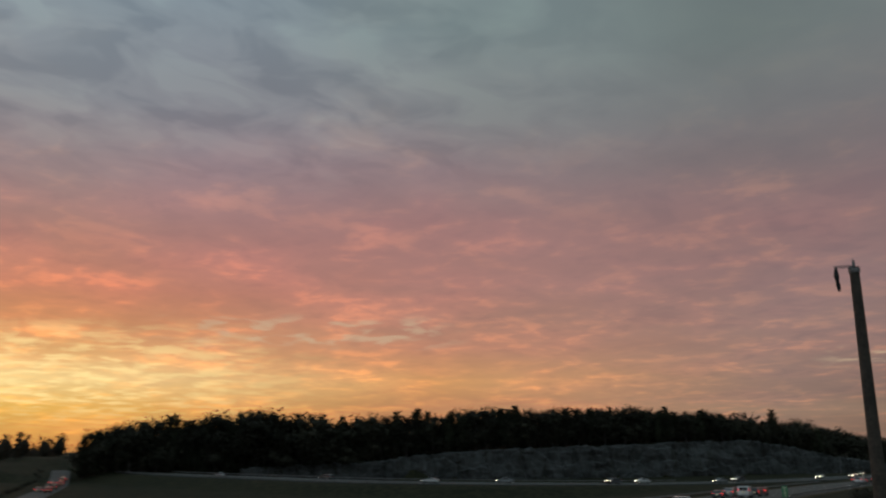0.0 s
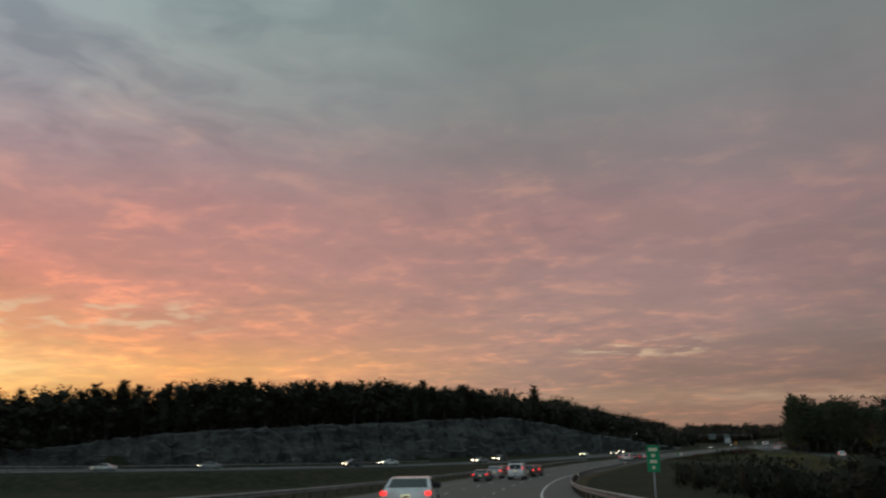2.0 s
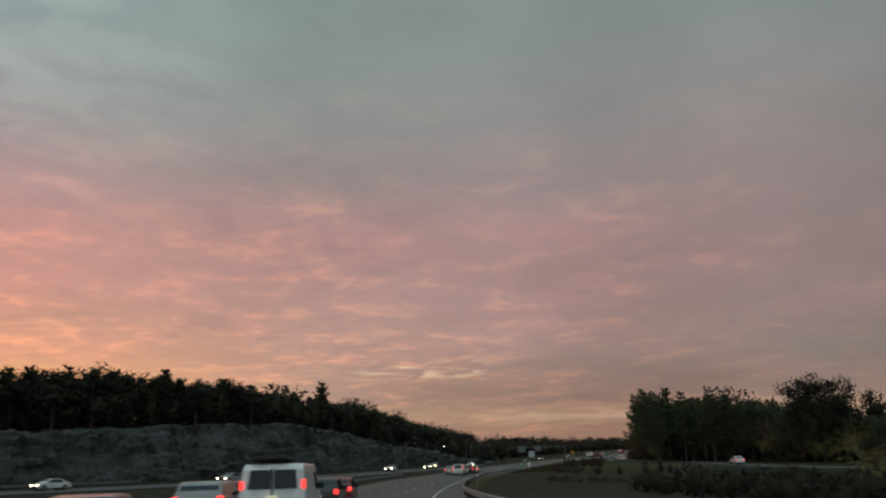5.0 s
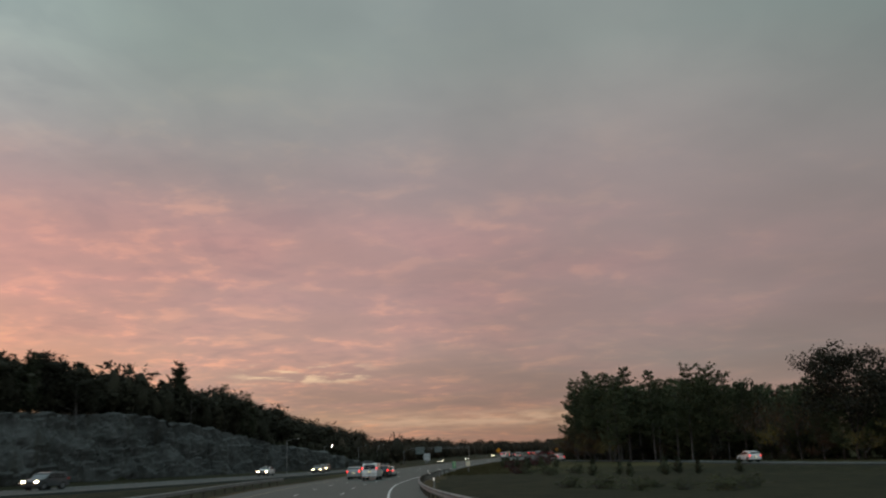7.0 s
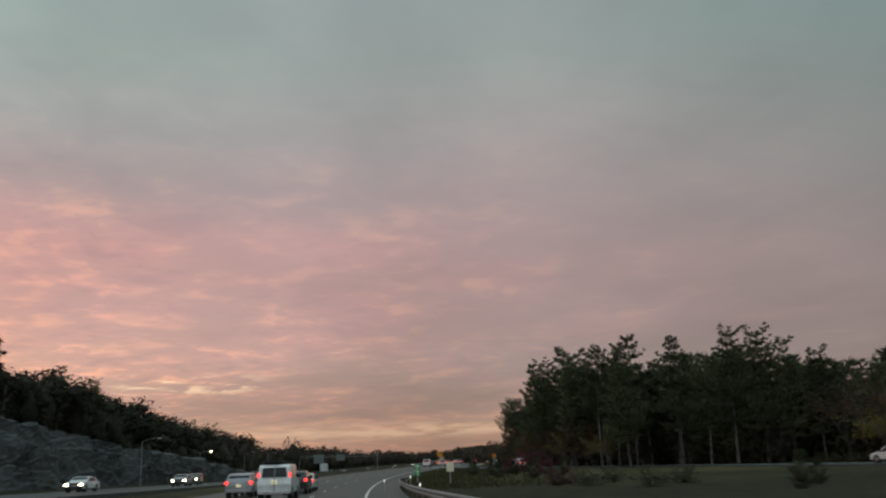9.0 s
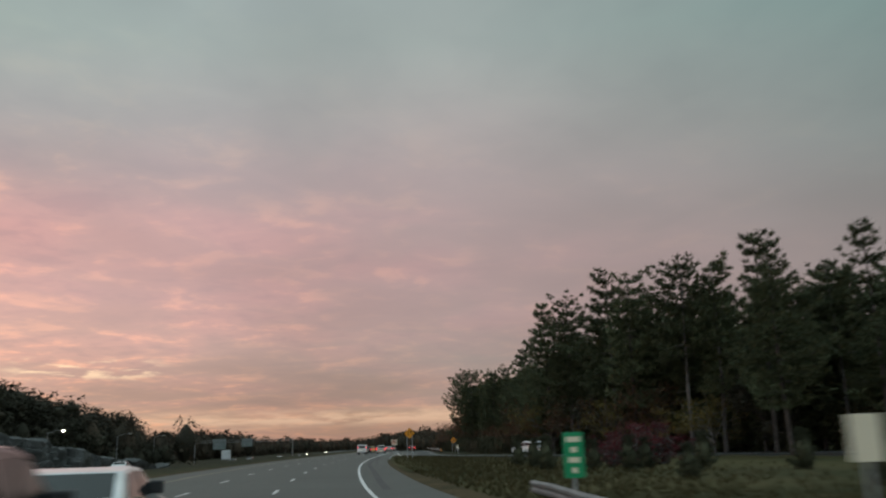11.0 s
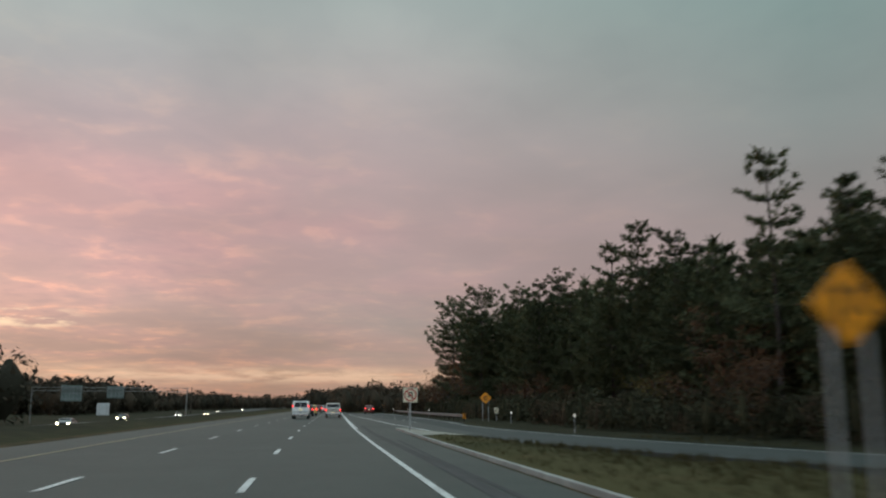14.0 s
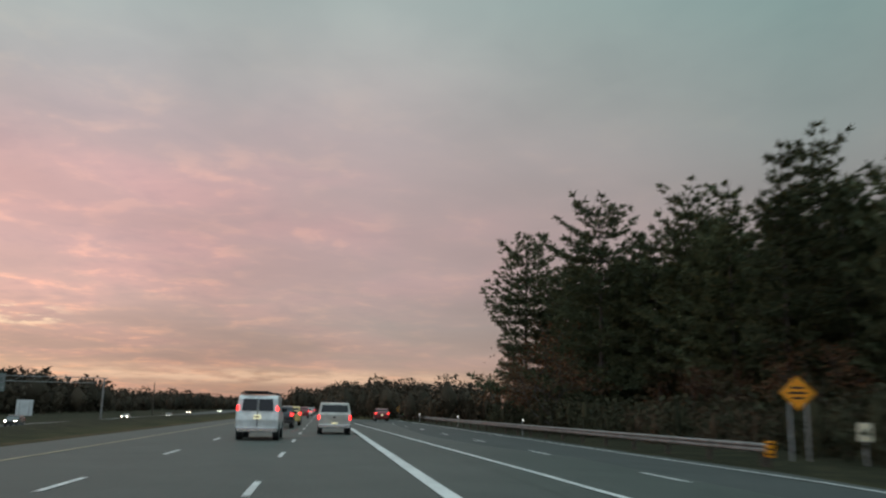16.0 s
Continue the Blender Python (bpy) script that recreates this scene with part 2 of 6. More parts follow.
STEEL = mottled("galvanised_steel", (0.16, 0.155, 0.15), (0.3, 0.295, 0.285), 1.5, 0.6, 0.4)
POST_STEEL = mottled("sign_post_steel", (0.3, 0.31, 0.31), (0.45, 0.46, 0.46), 2.0, 0.55, 0.5, local=True)
SIGN_BACK = mottled("sign_back_aluminium", (0.5, 0.54, 0.55), (0.66, 0.7, 0.71), 0.6, 0.5, 0.2, local=True)
SIGN_BACK_GREEN = mottled("sign_back_weathered", (0.13, 0.18, 0.165), (0.22, 0.27, 0.25), 0.6, 0.55, 0.1, local=True)
WOOD_POLE = mottled("pole_wood", (0.05, 0.04, 0.032), (0.1, 0.08, 0.06), 1.2, 0.9, fine_scale=8, bump=0.3, local=True)
BARK = mottled("bark", (0.045, 0.038, 0.033), (0.12, 0.105, 0.095), 1.1, 0.95, fine_scale=9, bump=0.4, local=True, per_object=0.2)
BARK_PALE = mottled("bark_pale", (0.085, 0.078, 0.07), (0.19, 0.178, 0.165), 1.1, 0.95, fine_scale=9, bump=0.4, local=True, per_object=0.2)
SIGN_YELLOW, g, b = material("sign_sheet_amber", 0.35)
b.inputs["Base Color"].default_value = (0.9, 0.335, 0.012, 1)
# white sheet; the cream tint puts warm headlight light into its colour
SIGN_WHITE, g, b = material("sign_sheet_white", 0.35)
b.inputs["Base Color"].default_value = (0.84, 0.75, 0.56, 1)
SIGN_RED, g, b = material("sign_ink_red", 0.4)
b.inputs["Base Color"].default_value = (0.5, 0.02, 0.02, 1)
SIGN_BLACK, g, b = material("sign_ink_black", 0.5)
b.inputs["Base Color"].default_value = (0.015, 0.013, 0.012, 1)
SIGN_GREEN, g, b = material("sign_sheet_green", 0.35)
b.inputs["Base Color"].default_value = (0.01, 0.3, 0.12, 1)
RUBBER = mottled("tyre_rubber", (0.012, 0.012, 0.012), (0.025, 0.025, 0.025), 5.0, 0.85, local=True)
RIM_METAL, g, b = material("wheel_alloy", 0.35, 0.8)
b.inputs["Base Color"].default_value = (0.3, 0.3, 0.31, 1)
CAR_GLASS, g, b = material("car_glass", 0.06)
b.inputs["Base Color"].default_value = (0.012, 0.015, 0.016, 1)
TRIM, g, b = material("black_plastic_trim", 0.6)
b.inputs["Base Color"].default_value = (0.02, 0.02, 0.021, 1)
CHROME, g, b = material("bumper_chrome", 0.25, 0.9)
b.inputs["Base Color"].default_value = (0.55, 0.55, 0.55, 1)
TAIL_ON = glowing("tail_light_lit", (1.0, 0.03, 0.025), 4.0)
HEAD_ON = glowing("headlight_lit", (1.0, 0.8, 0.5), 26.0)
# no plate lamp is built: its light is put in as the plate's own glow
PLATE_GLOW = glowing("number_plate_glow", (1.0, 0.9, 0.55), 0.6)
LAMP_ON = glowing("street_lamp_lit", (1.0, 0.88, 0.6), 60.0)
# reflectors give no light of their own: their shine is put in as emission
REFLECTOR_GLOW = glowing("post_reflector_glow", (1.0, 0.95, 0.85), 0.9)


def paint(name, colour, rough=0.28):
    m, g, b = material(name, rough)
    p = place_of(g)
    f = g.noise(p, 1.6, 4.0, 0.6)
    dirty = tuple(c * 0.72 for c in colour)
    g.wire(g.mix(g.span(f, 0.35, 0.7), dirty, colour), b.inputs["Base Color"])
    b.inputs["Coat Weight"].default_value = 0.5
    b.inputs["Coat Roughness"].default_value = 0.12
    return m


PAINT_WHITE = paint("paint_white", (0.84, 0.84, 0.82))
PAINT_SILVER = paint("paint_silver", (0.34, 0.35, 0.35), 0.35)
PAINT_BONE = paint("paint_bone_white", (0.56, 0.54, 0.49), 0.35)
PAINT_BLACK = paint("paint_black", (0.014, 0.014, 0.016))
PAINT_RED = paint("paint_dark_red", (0.2, 0.02, 0.02))
PAINT_GREY = paint("paint_grey", (0.09, 0.095, 0.1))
PAINT_YELLOW = paint("paint_cream_yellow", (0.62, 0.45, 0.14))


def grass_material():
    m, g, b = material("grass_ground", 0.95)
    p = world_of(g)
    a = g.noise(p, 0.05, 4.0, 0.6, 0.3)
    c = g.noise(p, 0.6, 5.0, 0.65)
    d = g.noise(p, 9.0, 4.0, 0.7)
    col = g.mix(g.span(a, 0.38, 0.62), (0.047, 0.046, 0.019), (0.086, 0.073, 0.032))
    col = g.mix(g.math("MULTIPLY", g.span(c, 0.5, 0.72), 0.6), col, (0.12, 0.08, 0.038))
    col = g.mix(g.math("MULTIPLY", g.span(d, 0.4, 0.7), 0.2), col, (0.05, 0.06, 0.028))
    # a darker ground colour takes over on the fields and banks further off
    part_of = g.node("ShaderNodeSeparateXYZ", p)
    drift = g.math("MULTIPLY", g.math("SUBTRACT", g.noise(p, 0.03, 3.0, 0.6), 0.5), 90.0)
    dark_zone = g.math("MAXIMUM", g.span(g.math("ADD", part_of.outputs[1], drift), -105.0, -150.0), g.span(part_of.outputs[0], -8.0, -16.0))
    dark_zone = g.math("MAXIMUM", dark_zone, g.math("MINIMUM", g.span(part_of.outputs[0], 12.6, 14.4), g.span(part_of.outputs[1], -36.0, -27.0)))
    col = g.mix(g.math("MULTIPLY", dark_zone, 0.85), col, g.mix(g.span(c, 0.4, 0.65), (0.016, 0.018, 0.011), (0.037, 0.035, 0.02)))
    g.wire(col, b.inputs["Base Color"])
    b.inputs["Specular IOR Level"].default_value = 0.1
    bumped(g, b, d, 0.3, 0.08)
    return m


def rock_material():
    m, g, b = material("cut_rock", 0.85)
    p = world_of(g)
    tall = g.vec("MULTIPLY", p, (1.0, 1.0, 0.7))
    a = g.noise(tall, 0.12, 5.0, 0.65, 0.8)
    c = g.noise(tall, 0.9, 5.0, 0.7, 0.5)
    v = g.noise(g.vec("MULTIPLY", p, (1.0, 1.0, 0.25)), 0.3, 4.0, 0.6, 0.6)
    col = g.mix(g.span(a, 0.34, 0.66), (0.042, 0.044, 0.042), (0.1, 0.103, 0.1))
    col = g.mix(g.math("MULTIPLY", g.span(c, 0.54, 0.72), 0.6), col, (0.2, 0.198, 0.195))
    col = g.mix(g.math("MULTIPLY", g.span(v, 0.54, 0.66), 0.7), col, (0.04, 0.036, 0.028))
    g.wire(col, b.inputs["Base Color"])
    bumped(g, b, c, 0.7, 0.4)
    return m


def leaf_material(name, dark, light, per=0.3):
    m, g, b = material(name, 0.8)
    r = g.node("ShaderNodeNewGeometry").outputs["Random Per Island"]
    o = g.node("ShaderNodeObjectInfo").outputs["Random"]
    col = g.mix(r, dark, light)
    col = g.mix(1.0, col, g.ramp(o, [(0.0, (1 - per,) * 3), (1.0, (1 + per,) * 3)]), "MULTIPLY")
    g.wire(col, b.inputs["Base Color"])
    b.inputs["Specular IOR Level"].default_value = 0.15
    return m


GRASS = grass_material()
ROCK = rock_material()
NEEDLES = leaf_material("pine_needles", (0.06, 0.075, 0.042), (0.132, 0.148, 0.08))
NEEDLES_DARK = leaf_material("fir_needles", (0.03, 0.035, 0.022), (0.068, 0.072, 0.042))
LEAF_GREEN = leaf_material("leaves_green", (0.05, 0.058, 0.032), (0.12, 0.122, 0.062))
LEAF_RUST = leaf_material("leaves_rust", (0.075, 0.04, 0.023), (0.145, 0.078, 0.04))
LEAF_RED = leaf_material("leaves_red", (0.065, 0.014, 0.018), (0.14, 0.03, 0.034))
LEAF_GOLD = leaf_material("leaves_gold", (0.13, 0.1, 0.03), (0.24, 0.19, 0.06))
VERGE = mottled("verge_earth", (0.036, 0.034, 0.016), (0.105, 0.072, 0.038), 0.5, 0.95, fine_scale=7.0, bump=0.5, spec=0.1)
LEAF_UNDER = leaf_material("leaves_undergrowth", (0.03, 0.032, 0.018), (0.066, 0.062, 0.034))
LEAF_BRUSH = leaf_material("leaves_brown_brush", (0.04, 0.03, 0.02), (0.1, 0.068, 0.042))
BLADES = leaf_material("grass_blades", (0.046, 0.044, 0.018), (0.086, 0.068, 0.03), 0.0)
LEAF_OAK = leaf_material("leaves_oak", (0.024, 0.024, 0.016), (0.05, 0.046, 0.03))
LEAF_FAR = leaf_material("leaves_far_wood", (0.028, 0.026, 0.018), (0.066, 0.05, 0.034))


# ---- helpers for building ----
def mesh_of(name, verts, faces, mat=None, smooth=False):
    me = bpy.data.meshes.new(name)
    me.from_pydata([tuple(map(float, v)) for v in verts], [], [tuple(map(int, q)) for q in faces])
    if mat:
        me.materials.append(mat)
    if smooth:
        me.polygons.foreach_set("use_smooth", [True] * len(me.polygons))
    me.update()
    return me


def to_mesh(name, bm, mat, smooth=False):
    me = bpy.data.meshes.new(name)
    bmesh.ops.recalc_face_normals(bm, faces=bm.faces)
    bm.to_mesh(me)
    bm.free()
    me.materials.append(mat)
    if smooth:
        me.polygons.foreach_set("use_smooth", [True] * len(me.polygons))
    return me


def part(name, shape, mat, parent, label=""):
    me = shape if isinstance(shape, bpy.types.Mesh) else to_mesh(name, shape, mat)
    ob = new(name, me)
    ob.parent = parent
    return tagged(ob, label)


def thing(name, label, category, m=None, group="", kind=""):
    ob = new(name)
    ob.empty_display_size = 0.3
    if m is not None:
        ob.matrix_basis = m
    return tagged(ob, label, category, group, kind)


def box(bm, x0, x1, y0, y1, z0, z1, bevel=0.0):
    made = bmesh.ops.create_cube(bm, size=1.0)["verts"]
    bmesh.ops.scale(bm, vec=(x1 - x0, y1 - y0, z1 - z0), verts=made)
    bmesh.ops.translate(bm, vec=((x0 + x1) / 2, (y0 + y1) / 2, (z0 + z1) / 2), verts=made)
    if bevel:
        edges = list({e for v in made for e in v.link_edges})
        bmesh.ops.bevel(bm, geom=edges, offset=bevel, segments=2, affect="EDGES", profile=0.6)
    return bm


def rod(bm, a, b, r0, r1=None, sides=10):
    a, b = Vector(a), Vector(b)
    made = bmesh.ops.create_cone(bm, cap_ends=True, segments=sides, radius1=r0, radius2=r0 if r1 is None else r1, depth=(b - a).length)["verts"]
    q = (b - a).to_track_quat("Z", "Y").to_matrix().to_4x4()
    bmesh.ops.transform(bm, matrix=Matrix.Translation((a + b) / 2) @ q, verts=made)
    return bm


def boxed(*a, **k):
    return box(bmesh.new(), *a, **k)


def rodded(*a, **k):
    return rod(bmesh.new(), *a, **k)


def smooth01(v):
    v = np.clip(v, 0, 1)
    return v * v * (3 - 2 * v)


# ---- the lines of the plan ----
def curve_through(pts, step):
    """A smooth polyline through points, at even steps."""
    pts = np.array(pts, float)
    d = np.concatenate([[0], np.cumsum(np.linalg.norm(np.diff(pts[:, :2], axis=0), axis=1))])
    out, k = [], len(pts)
    tang = np.gradient(pts, d, axis=0)
    for i in range(k - 1):
        n = max(1, int((d[i + 1] - d[i]) / step))
        for j in range(n):
            t, h = j / n, d[i + 1] - d[i]
            a, b2 = 2 * t**3 - 3 * t**2 + 1, t**3 - 2 * t**2 + t
            c, e = -2 * t**3 + 3 * t**2, t**3 - t**2
            out.append(a * pts[i] + b2 * h * tang[i] + c * pts[i + 1] + e * h * tang[i + 1])
    out.append(pts[-1])
    return np.array(out)


EYE = 1.55
lane = [tuple(m.translation) for _, m in PATH][::2]
lane = [(x, y, z - EYE) for x, y, z in lane]
u = np.array(lane[0]) - np.array(lane[1])
lane = [tuple(np.array(lane[0]) + u * k * 3 * np.array([1, 1, 0.6])) for k in (8, 4, 1)] + lane
lane += [(0.5, 40, 0), (1.2, 90, 0), (3, 200, 0), (8, 400, 0), (30, 800, 0.5), (90, 1500, 1)]
MAIN = curve_through(lane, 4.0)
ONCOMING = curve_through([(-900, -270, 2), (-500, -290, 2), (-300, -302, 2.4), (-131, -300, 2.5), (-66, -290, 2.5), (-40, -268, 2.2), (-25, -235, 1.6),
                          (-18, -200, 1.1), (-17, -172, 0.8), (-21, -120, 0.2), (-27, -80, -0.3), (-32, -30, -0.9), (-36, 40, -1.6), (-40, 100, -1.9),
                          (-45, 200, -2.4), (-50, 330, -2.5), (-56, 700, -1.5), (-20, 1500, 0)], 5.0)
RAMP = curve_through([(150, -330, 3), (105, -240, 1.6), (78, -180, 0.6), (63, -146, 0.25), (52, -111, 0.1), (42, -83, 0.05), (34, -67, 0.04), (26.5, -56, 0.03),
                      (20.5, -46, 0.02), (15.5, -34, 0.01), (11.8, -20, 0), (9.9, -6, 0), (9.1, 12, 0), (8.9, 40, 0), (8.4, 80, 0), (7.2, 130, 0)], 3.0)
CUT = np.array([(-230, -330, 0), (-170, -260, 0), (-135, -215, 0), (-104, -170, 0), (-85, -130, 0), (-74, -80, 0), (-62, -45, 0), (-53, -15, 0), (-49, 30, 0), (-47, 60, 0)], float)
CUT_TOP = ([0, 0.8, 1.6, 1.95, 2.3, 2.8, 3.4, 4.3, 5.0, 5.4, 5.8, 6.3, 6.8, 7.4, 7.8, 8.2], [1, 4, 6.6, 8.9, 10.2, 11.5, 12, 13.4, 14, 11.6, 9.9, 7.3, 5.5, 3.2, 1.2, 0.2])


def nearest(line, pts):
    """For points (k, 2): how far along the line, how far to its right, its height there, and the piece."""
    pts = np.asarray(pts, float)
    a, b2 = line[:-1, :2], line[1:, :2]
    d = b2 - a
    ll = np.einsum("ij,ij->i", d, d)
    run = np.concatenate([[0], np.cumsum(np.sqrt(ll))])
    S, N, Z, K = [], [], [], []
    for c in range(0, len(pts), 3000):
        p = pts[c:c + 3000]
        w = np.clip(np.einsum("kij,ij->ki", p[:, None] - a[None], d) / ll, 0, 1)
        e = p[:, None] - (a[None] + w[..., None] * d[None])
        k = np.einsum("kij,kij->ki", e, e).argmin(1)
        r = np.arange(len(p))
        ek, dk, wk = e[r, k], d[k], w[r, k]
        side = np.sign(ek[:, 0] * dk[:, 1] - ek[:, 1] * dk[:, 0])
        N.append(side * np.linalg.norm(ek, axis=1))
        S.append(run[k] + wk * np.sqrt(ll[k]))
        Z.append(line[k, 2] * (1 - wk) + line[k + 1, 2] * wk)
        K.append(k + wk)
    return np.concatenate(S), np.concatenate(N), np.concatenate(Z), np.concatenate(K)


def at_line(line, s, n=0.0, lift=0.0):
    """The place at s metres along a line and n to its right, and the heading there."""
    run = np.concatenate([[0], np.cumsum(np.linalg.norm(np.diff(line[:, :2], axis=0), axis=1))])
    k = int(np.clip(np.searchsorted(run, s) - 1, 0, len(line) - 2))
    w = (s - run[k]) / (run[k + 1] - run[k])
    p = line[k] * (1 - w) + line[k + 1] * w
    ta, tb = line[min(k + 1, len(line) - 1)] - line[max(k - 1, 0)], line[min(k + 2, len(line) - 1)] - line[k]
    d = ta / np.linalg.norm(ta[:2]) * (1 - w) + tb / np.linalg.norm(tb[:2]) * w
    d = d / np.linalg.norm(d[:2])
    return Vector((p[0] + n * d[1], p[1] - n * d[0], p[2] + lift)), math.degrees(math.atan2(-d[0], d[1])), math.degrees(math.atan(d[2]))


def s_of(line, x, y):
    return float(nearest(line, [(x, y)])[0][0])


def heights(pts):
    pts = np.asarray(pts, float)
    sm, nm, zm, _ = nearest(MAIN, pts)
    so, no, zo, _ = nearest(ONCOMING, pts)
    sr, nr, zr, _ = nearest(RAMP, pts)
    sc, nc, _, kc = nearest(CUT, pts)
    w = smooth01((np.abs(nm + 3) - 12) / 40)
    base = np.where(nm < 0, -0.7 - 1.2 * smooth01((pts[:, 1] + 60) / 160), -0.15)
    z = zm * (1 - w) + base * w
    wo = 1 - smooth01((np.abs(no) - 10) / 12)
    z = z * (1 - wo) + (zo - 0.12) * wo
    wr = 1 - smooth01((np.abs(nr) - 4.5) / 6)
    z = z * (1 - wr) + (zr - 0.04) * wr
    out = np.maximum(nm - 5.2, -12.5 - nm)
    wm = 1 - smooth01(out / 5)
    z = z * (1 - wm) + (zm - 0.05) * wm
    # grass bank between the carriageways
    bank_up = smooth01((-12.6 - nm) / 2.5) * smooth01((nm + 24.0) / 5.0) * smooth01((np.abs(no) - 9.0) / 3.0) * smooth01((pts[:, 1] + 150) / 30)
    z = z * (1 - bank_up) + np.maximum(z, zm + 0.22) * bank_up
    # hill behind the rock cut
    d = -nc
    top = np.interp(kc, *CUT_TOP)
    steep = np.where(kc < 1.5, 18.0, 3.0)
    hill = (top + 0.9) * smooth01((d - 1.2) / steep) + 0.07 * np.clip(d - 5, 0, 60)
    fade = (1 - smooth01((d - 130) / 160)) * (1 - smooth01((pts[:, 1] - 20) / 55))
    z = np.where(d > 0, z + hill * fade, z)
    # pavement lies on the ground: keep the sheet below it
    under = (nm > -12.2) & (nm < 5.4)
    z = np.where(under, zm - 0.3, z)
    z = np.where((np.abs(no) < 8.2), zo - 0.3, z)
    z = np.where((np.abs(nr + 0.4) < 3.4) & ~under, zr - 0.22, z)
    return z


def ground_at(x, y):
    return float(heights([(x, y)])[0])


# ---- ground ----
xs = np.unique(np.concatenate([np.linspace(-3200, -400, 16), np.arange(-400, -130, 12.0), np.arange(-130, 110, 2.5), np.arange(110, 260, 10.0), np.linspace(260, 3200, 18)]))
ys = np.unique(np.concatenate([np.linspace(-2500, -520, 8), np.arange(-520, -460, 12.0), np.arange(-460, 170, 3.0), np.arange(170, 420, 10.0), np.linspace(420, 3600, 20)]))
gx, gy = np.meshgrid(xs, ys)
pts = np.column_stack([gx.ravel(), gy.ravel()])
gz = heights(pts)
rough_z = np.array([noise.noise(Vector((x * 0.21, y * 0.21, 0.3))) * 0.10 + noise.noise(Vector((x * 0.03, y * 0.03, 4.0))) * 0.25 for x, y in pts])
sm, nm, _, _ = nearest(MAIN, pts)
so, no, _, _ = nearest(ONCOMING, pts)
sr, nr, _, _ = nearest(RAMP, pts)
free = smooth01(np.minimum.reduce([np.abs(nm + 3.6) - 9, np.abs(no) - 8.5, np.abs(nr) - 4]) / 8)
gz = gz + rough_z * free
nxs, nys = len(xs), len(ys)
idx = np.arange(nxs * nys).reshape(nys, nxs)
quads = np.stack([idx[:-1, :-1], idx[:-1, 1:], idx[1:, 1:], idx[1:, :-1]], -1).reshape(-1, 4)
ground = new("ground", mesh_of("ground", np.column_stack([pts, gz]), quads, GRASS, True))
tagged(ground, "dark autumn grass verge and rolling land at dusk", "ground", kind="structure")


def ribbon(name, line, s0, s1, offsets, mat, lift=0.0, step=4.0, skirt=0.0):
    """A strip along a line; offsets: (n, dz) from left to right, or a function of s that gives them."""
    n = max(2, int((s1 - s0) / step) + 1)
    rows = []
    for s in np.linspace(s0, s1, n):
        o = offsets(s) if callable(offsets) else offsets
        o = ([(o[0][0], o[0][1] - skirt)] if skirt else []) + list(o) + ([(o[-1][0], o[-1][1] - skirt)] if skirt else [])
        rows.append([tuple(at_line(line, s, a, lift + dzz)[0]) for a, dzz in o])
    k = len(rows[0])
    verts = [v for r in rows for v in r]
    faces = [(i * k + j, i * k + j + 1, (i + 1) * k + j + 1, (i + 1) * k + j) for i in range(n - 1) for j in range(k - 1)]
    return mesh_of(name, verts, faces, mat)


S0, S1M = 20.0, s_of(MAIN, 90, 1490)
S_END = s_of(MAIN, 0, 0)


main_road = tagged(new("road", ribbon("road", MAIN, S0, S1M, [(n, 0.0) for n in (-11.0, -8.3, -4.9, -1.25, 2.4, 4.9)], ASPHALT, 0.0, 4.0, 0.45)),
                   "grey asphalt highway carriageway with three lanes", "road", kind="structure")
far_road = tagged(new("road", ribbon("road", ONCOMING, 250, s_of(ONCOMING, -20, 1490), [(n, 0) for n in (-7.6, -3.6, 0, 3.6, 7.6)], ASPHALT_OLD, 0.0, 6.0, 0.45)),
                  "grey asphalt carriageway of the opposite direction", "road", kind="structure")
R_END = s_of(RAMP, 7.2, 129)
ramp_road = tagged(new("road", ribbon("road", RAMP, 0, R_END, lambda s: [(-3.3 - 0.2 * float(smooth01((s - s_of(RAMP, 9.9, -2)) / 10)), 0.004), (0, 0.004), (3.3, 0.004)], ASPHALT_OLD, 0.0, 3.0, 0.3)),
                   "asphalt slip road curving in to join the highway", "road", kind="structure")


def stripe(parent, name, line, s0, s1, n, width, mat, lift=0.012, step=4.0):
    f = n if callable(n) else (lambda s: n)
    me = ribbon(name, line, s0, s1, lambda s: [(f(s) - width / 2, 0), (f(s) + width / 2, 0)], mat, lift, step)
    return part(name, me, mat, parent)


stripe(main_road, "edge_line", MAIN, S0, S_END + 900, 2.4, 0.16, LINE_WHITE)
stripe(main_road, "gore_line", MAIN, s_of(MAIN, 0, -3), s_of(MAIN, 1, 70), 2.47, 0.34, LINE_WHITE, 0.018)
stripe(main_road, "edge_line_yellow", MAIN, S0, S_END + 900, -8.35, 0.15, LINE_YELLOW)
dash = mesh_of("lane_dash", [(-0.075, -1.52, 0), (0.075, -1.52, 0), (0.075, 1.52, 0), (-0.075, 1.52, 0)], [(0, 1, 2, 3)], LINE_WHITE)
s_dash = s_of(MAIN, 0, 17.1)
for n_line in (-1.2, -4.85):
    for k in range(-38, 26):
        s = s_dash + k * 12.19 + (0 if n_line > -2 else 0.6)
        if s < S0 + 5:
            continue
        p, yaw, pitch = at_line(MAIN, s, n_line, 0.014)
        d = part("lane_dash", dash, None, main_road)
        d.matrix_basis = pose(*p, pitch, 0, yaw)
for k in range(9):
    p, yaw, pitch = at_line(MAIN, S_END + 21.0 + 12.19 * k, 8.75 - 0.01 * 12.19 * k, 0.016)
    d = part("lane_dash", dash, None, main_road)
    d.matrix_basis = pose(*p, pitch, 0, yaw)
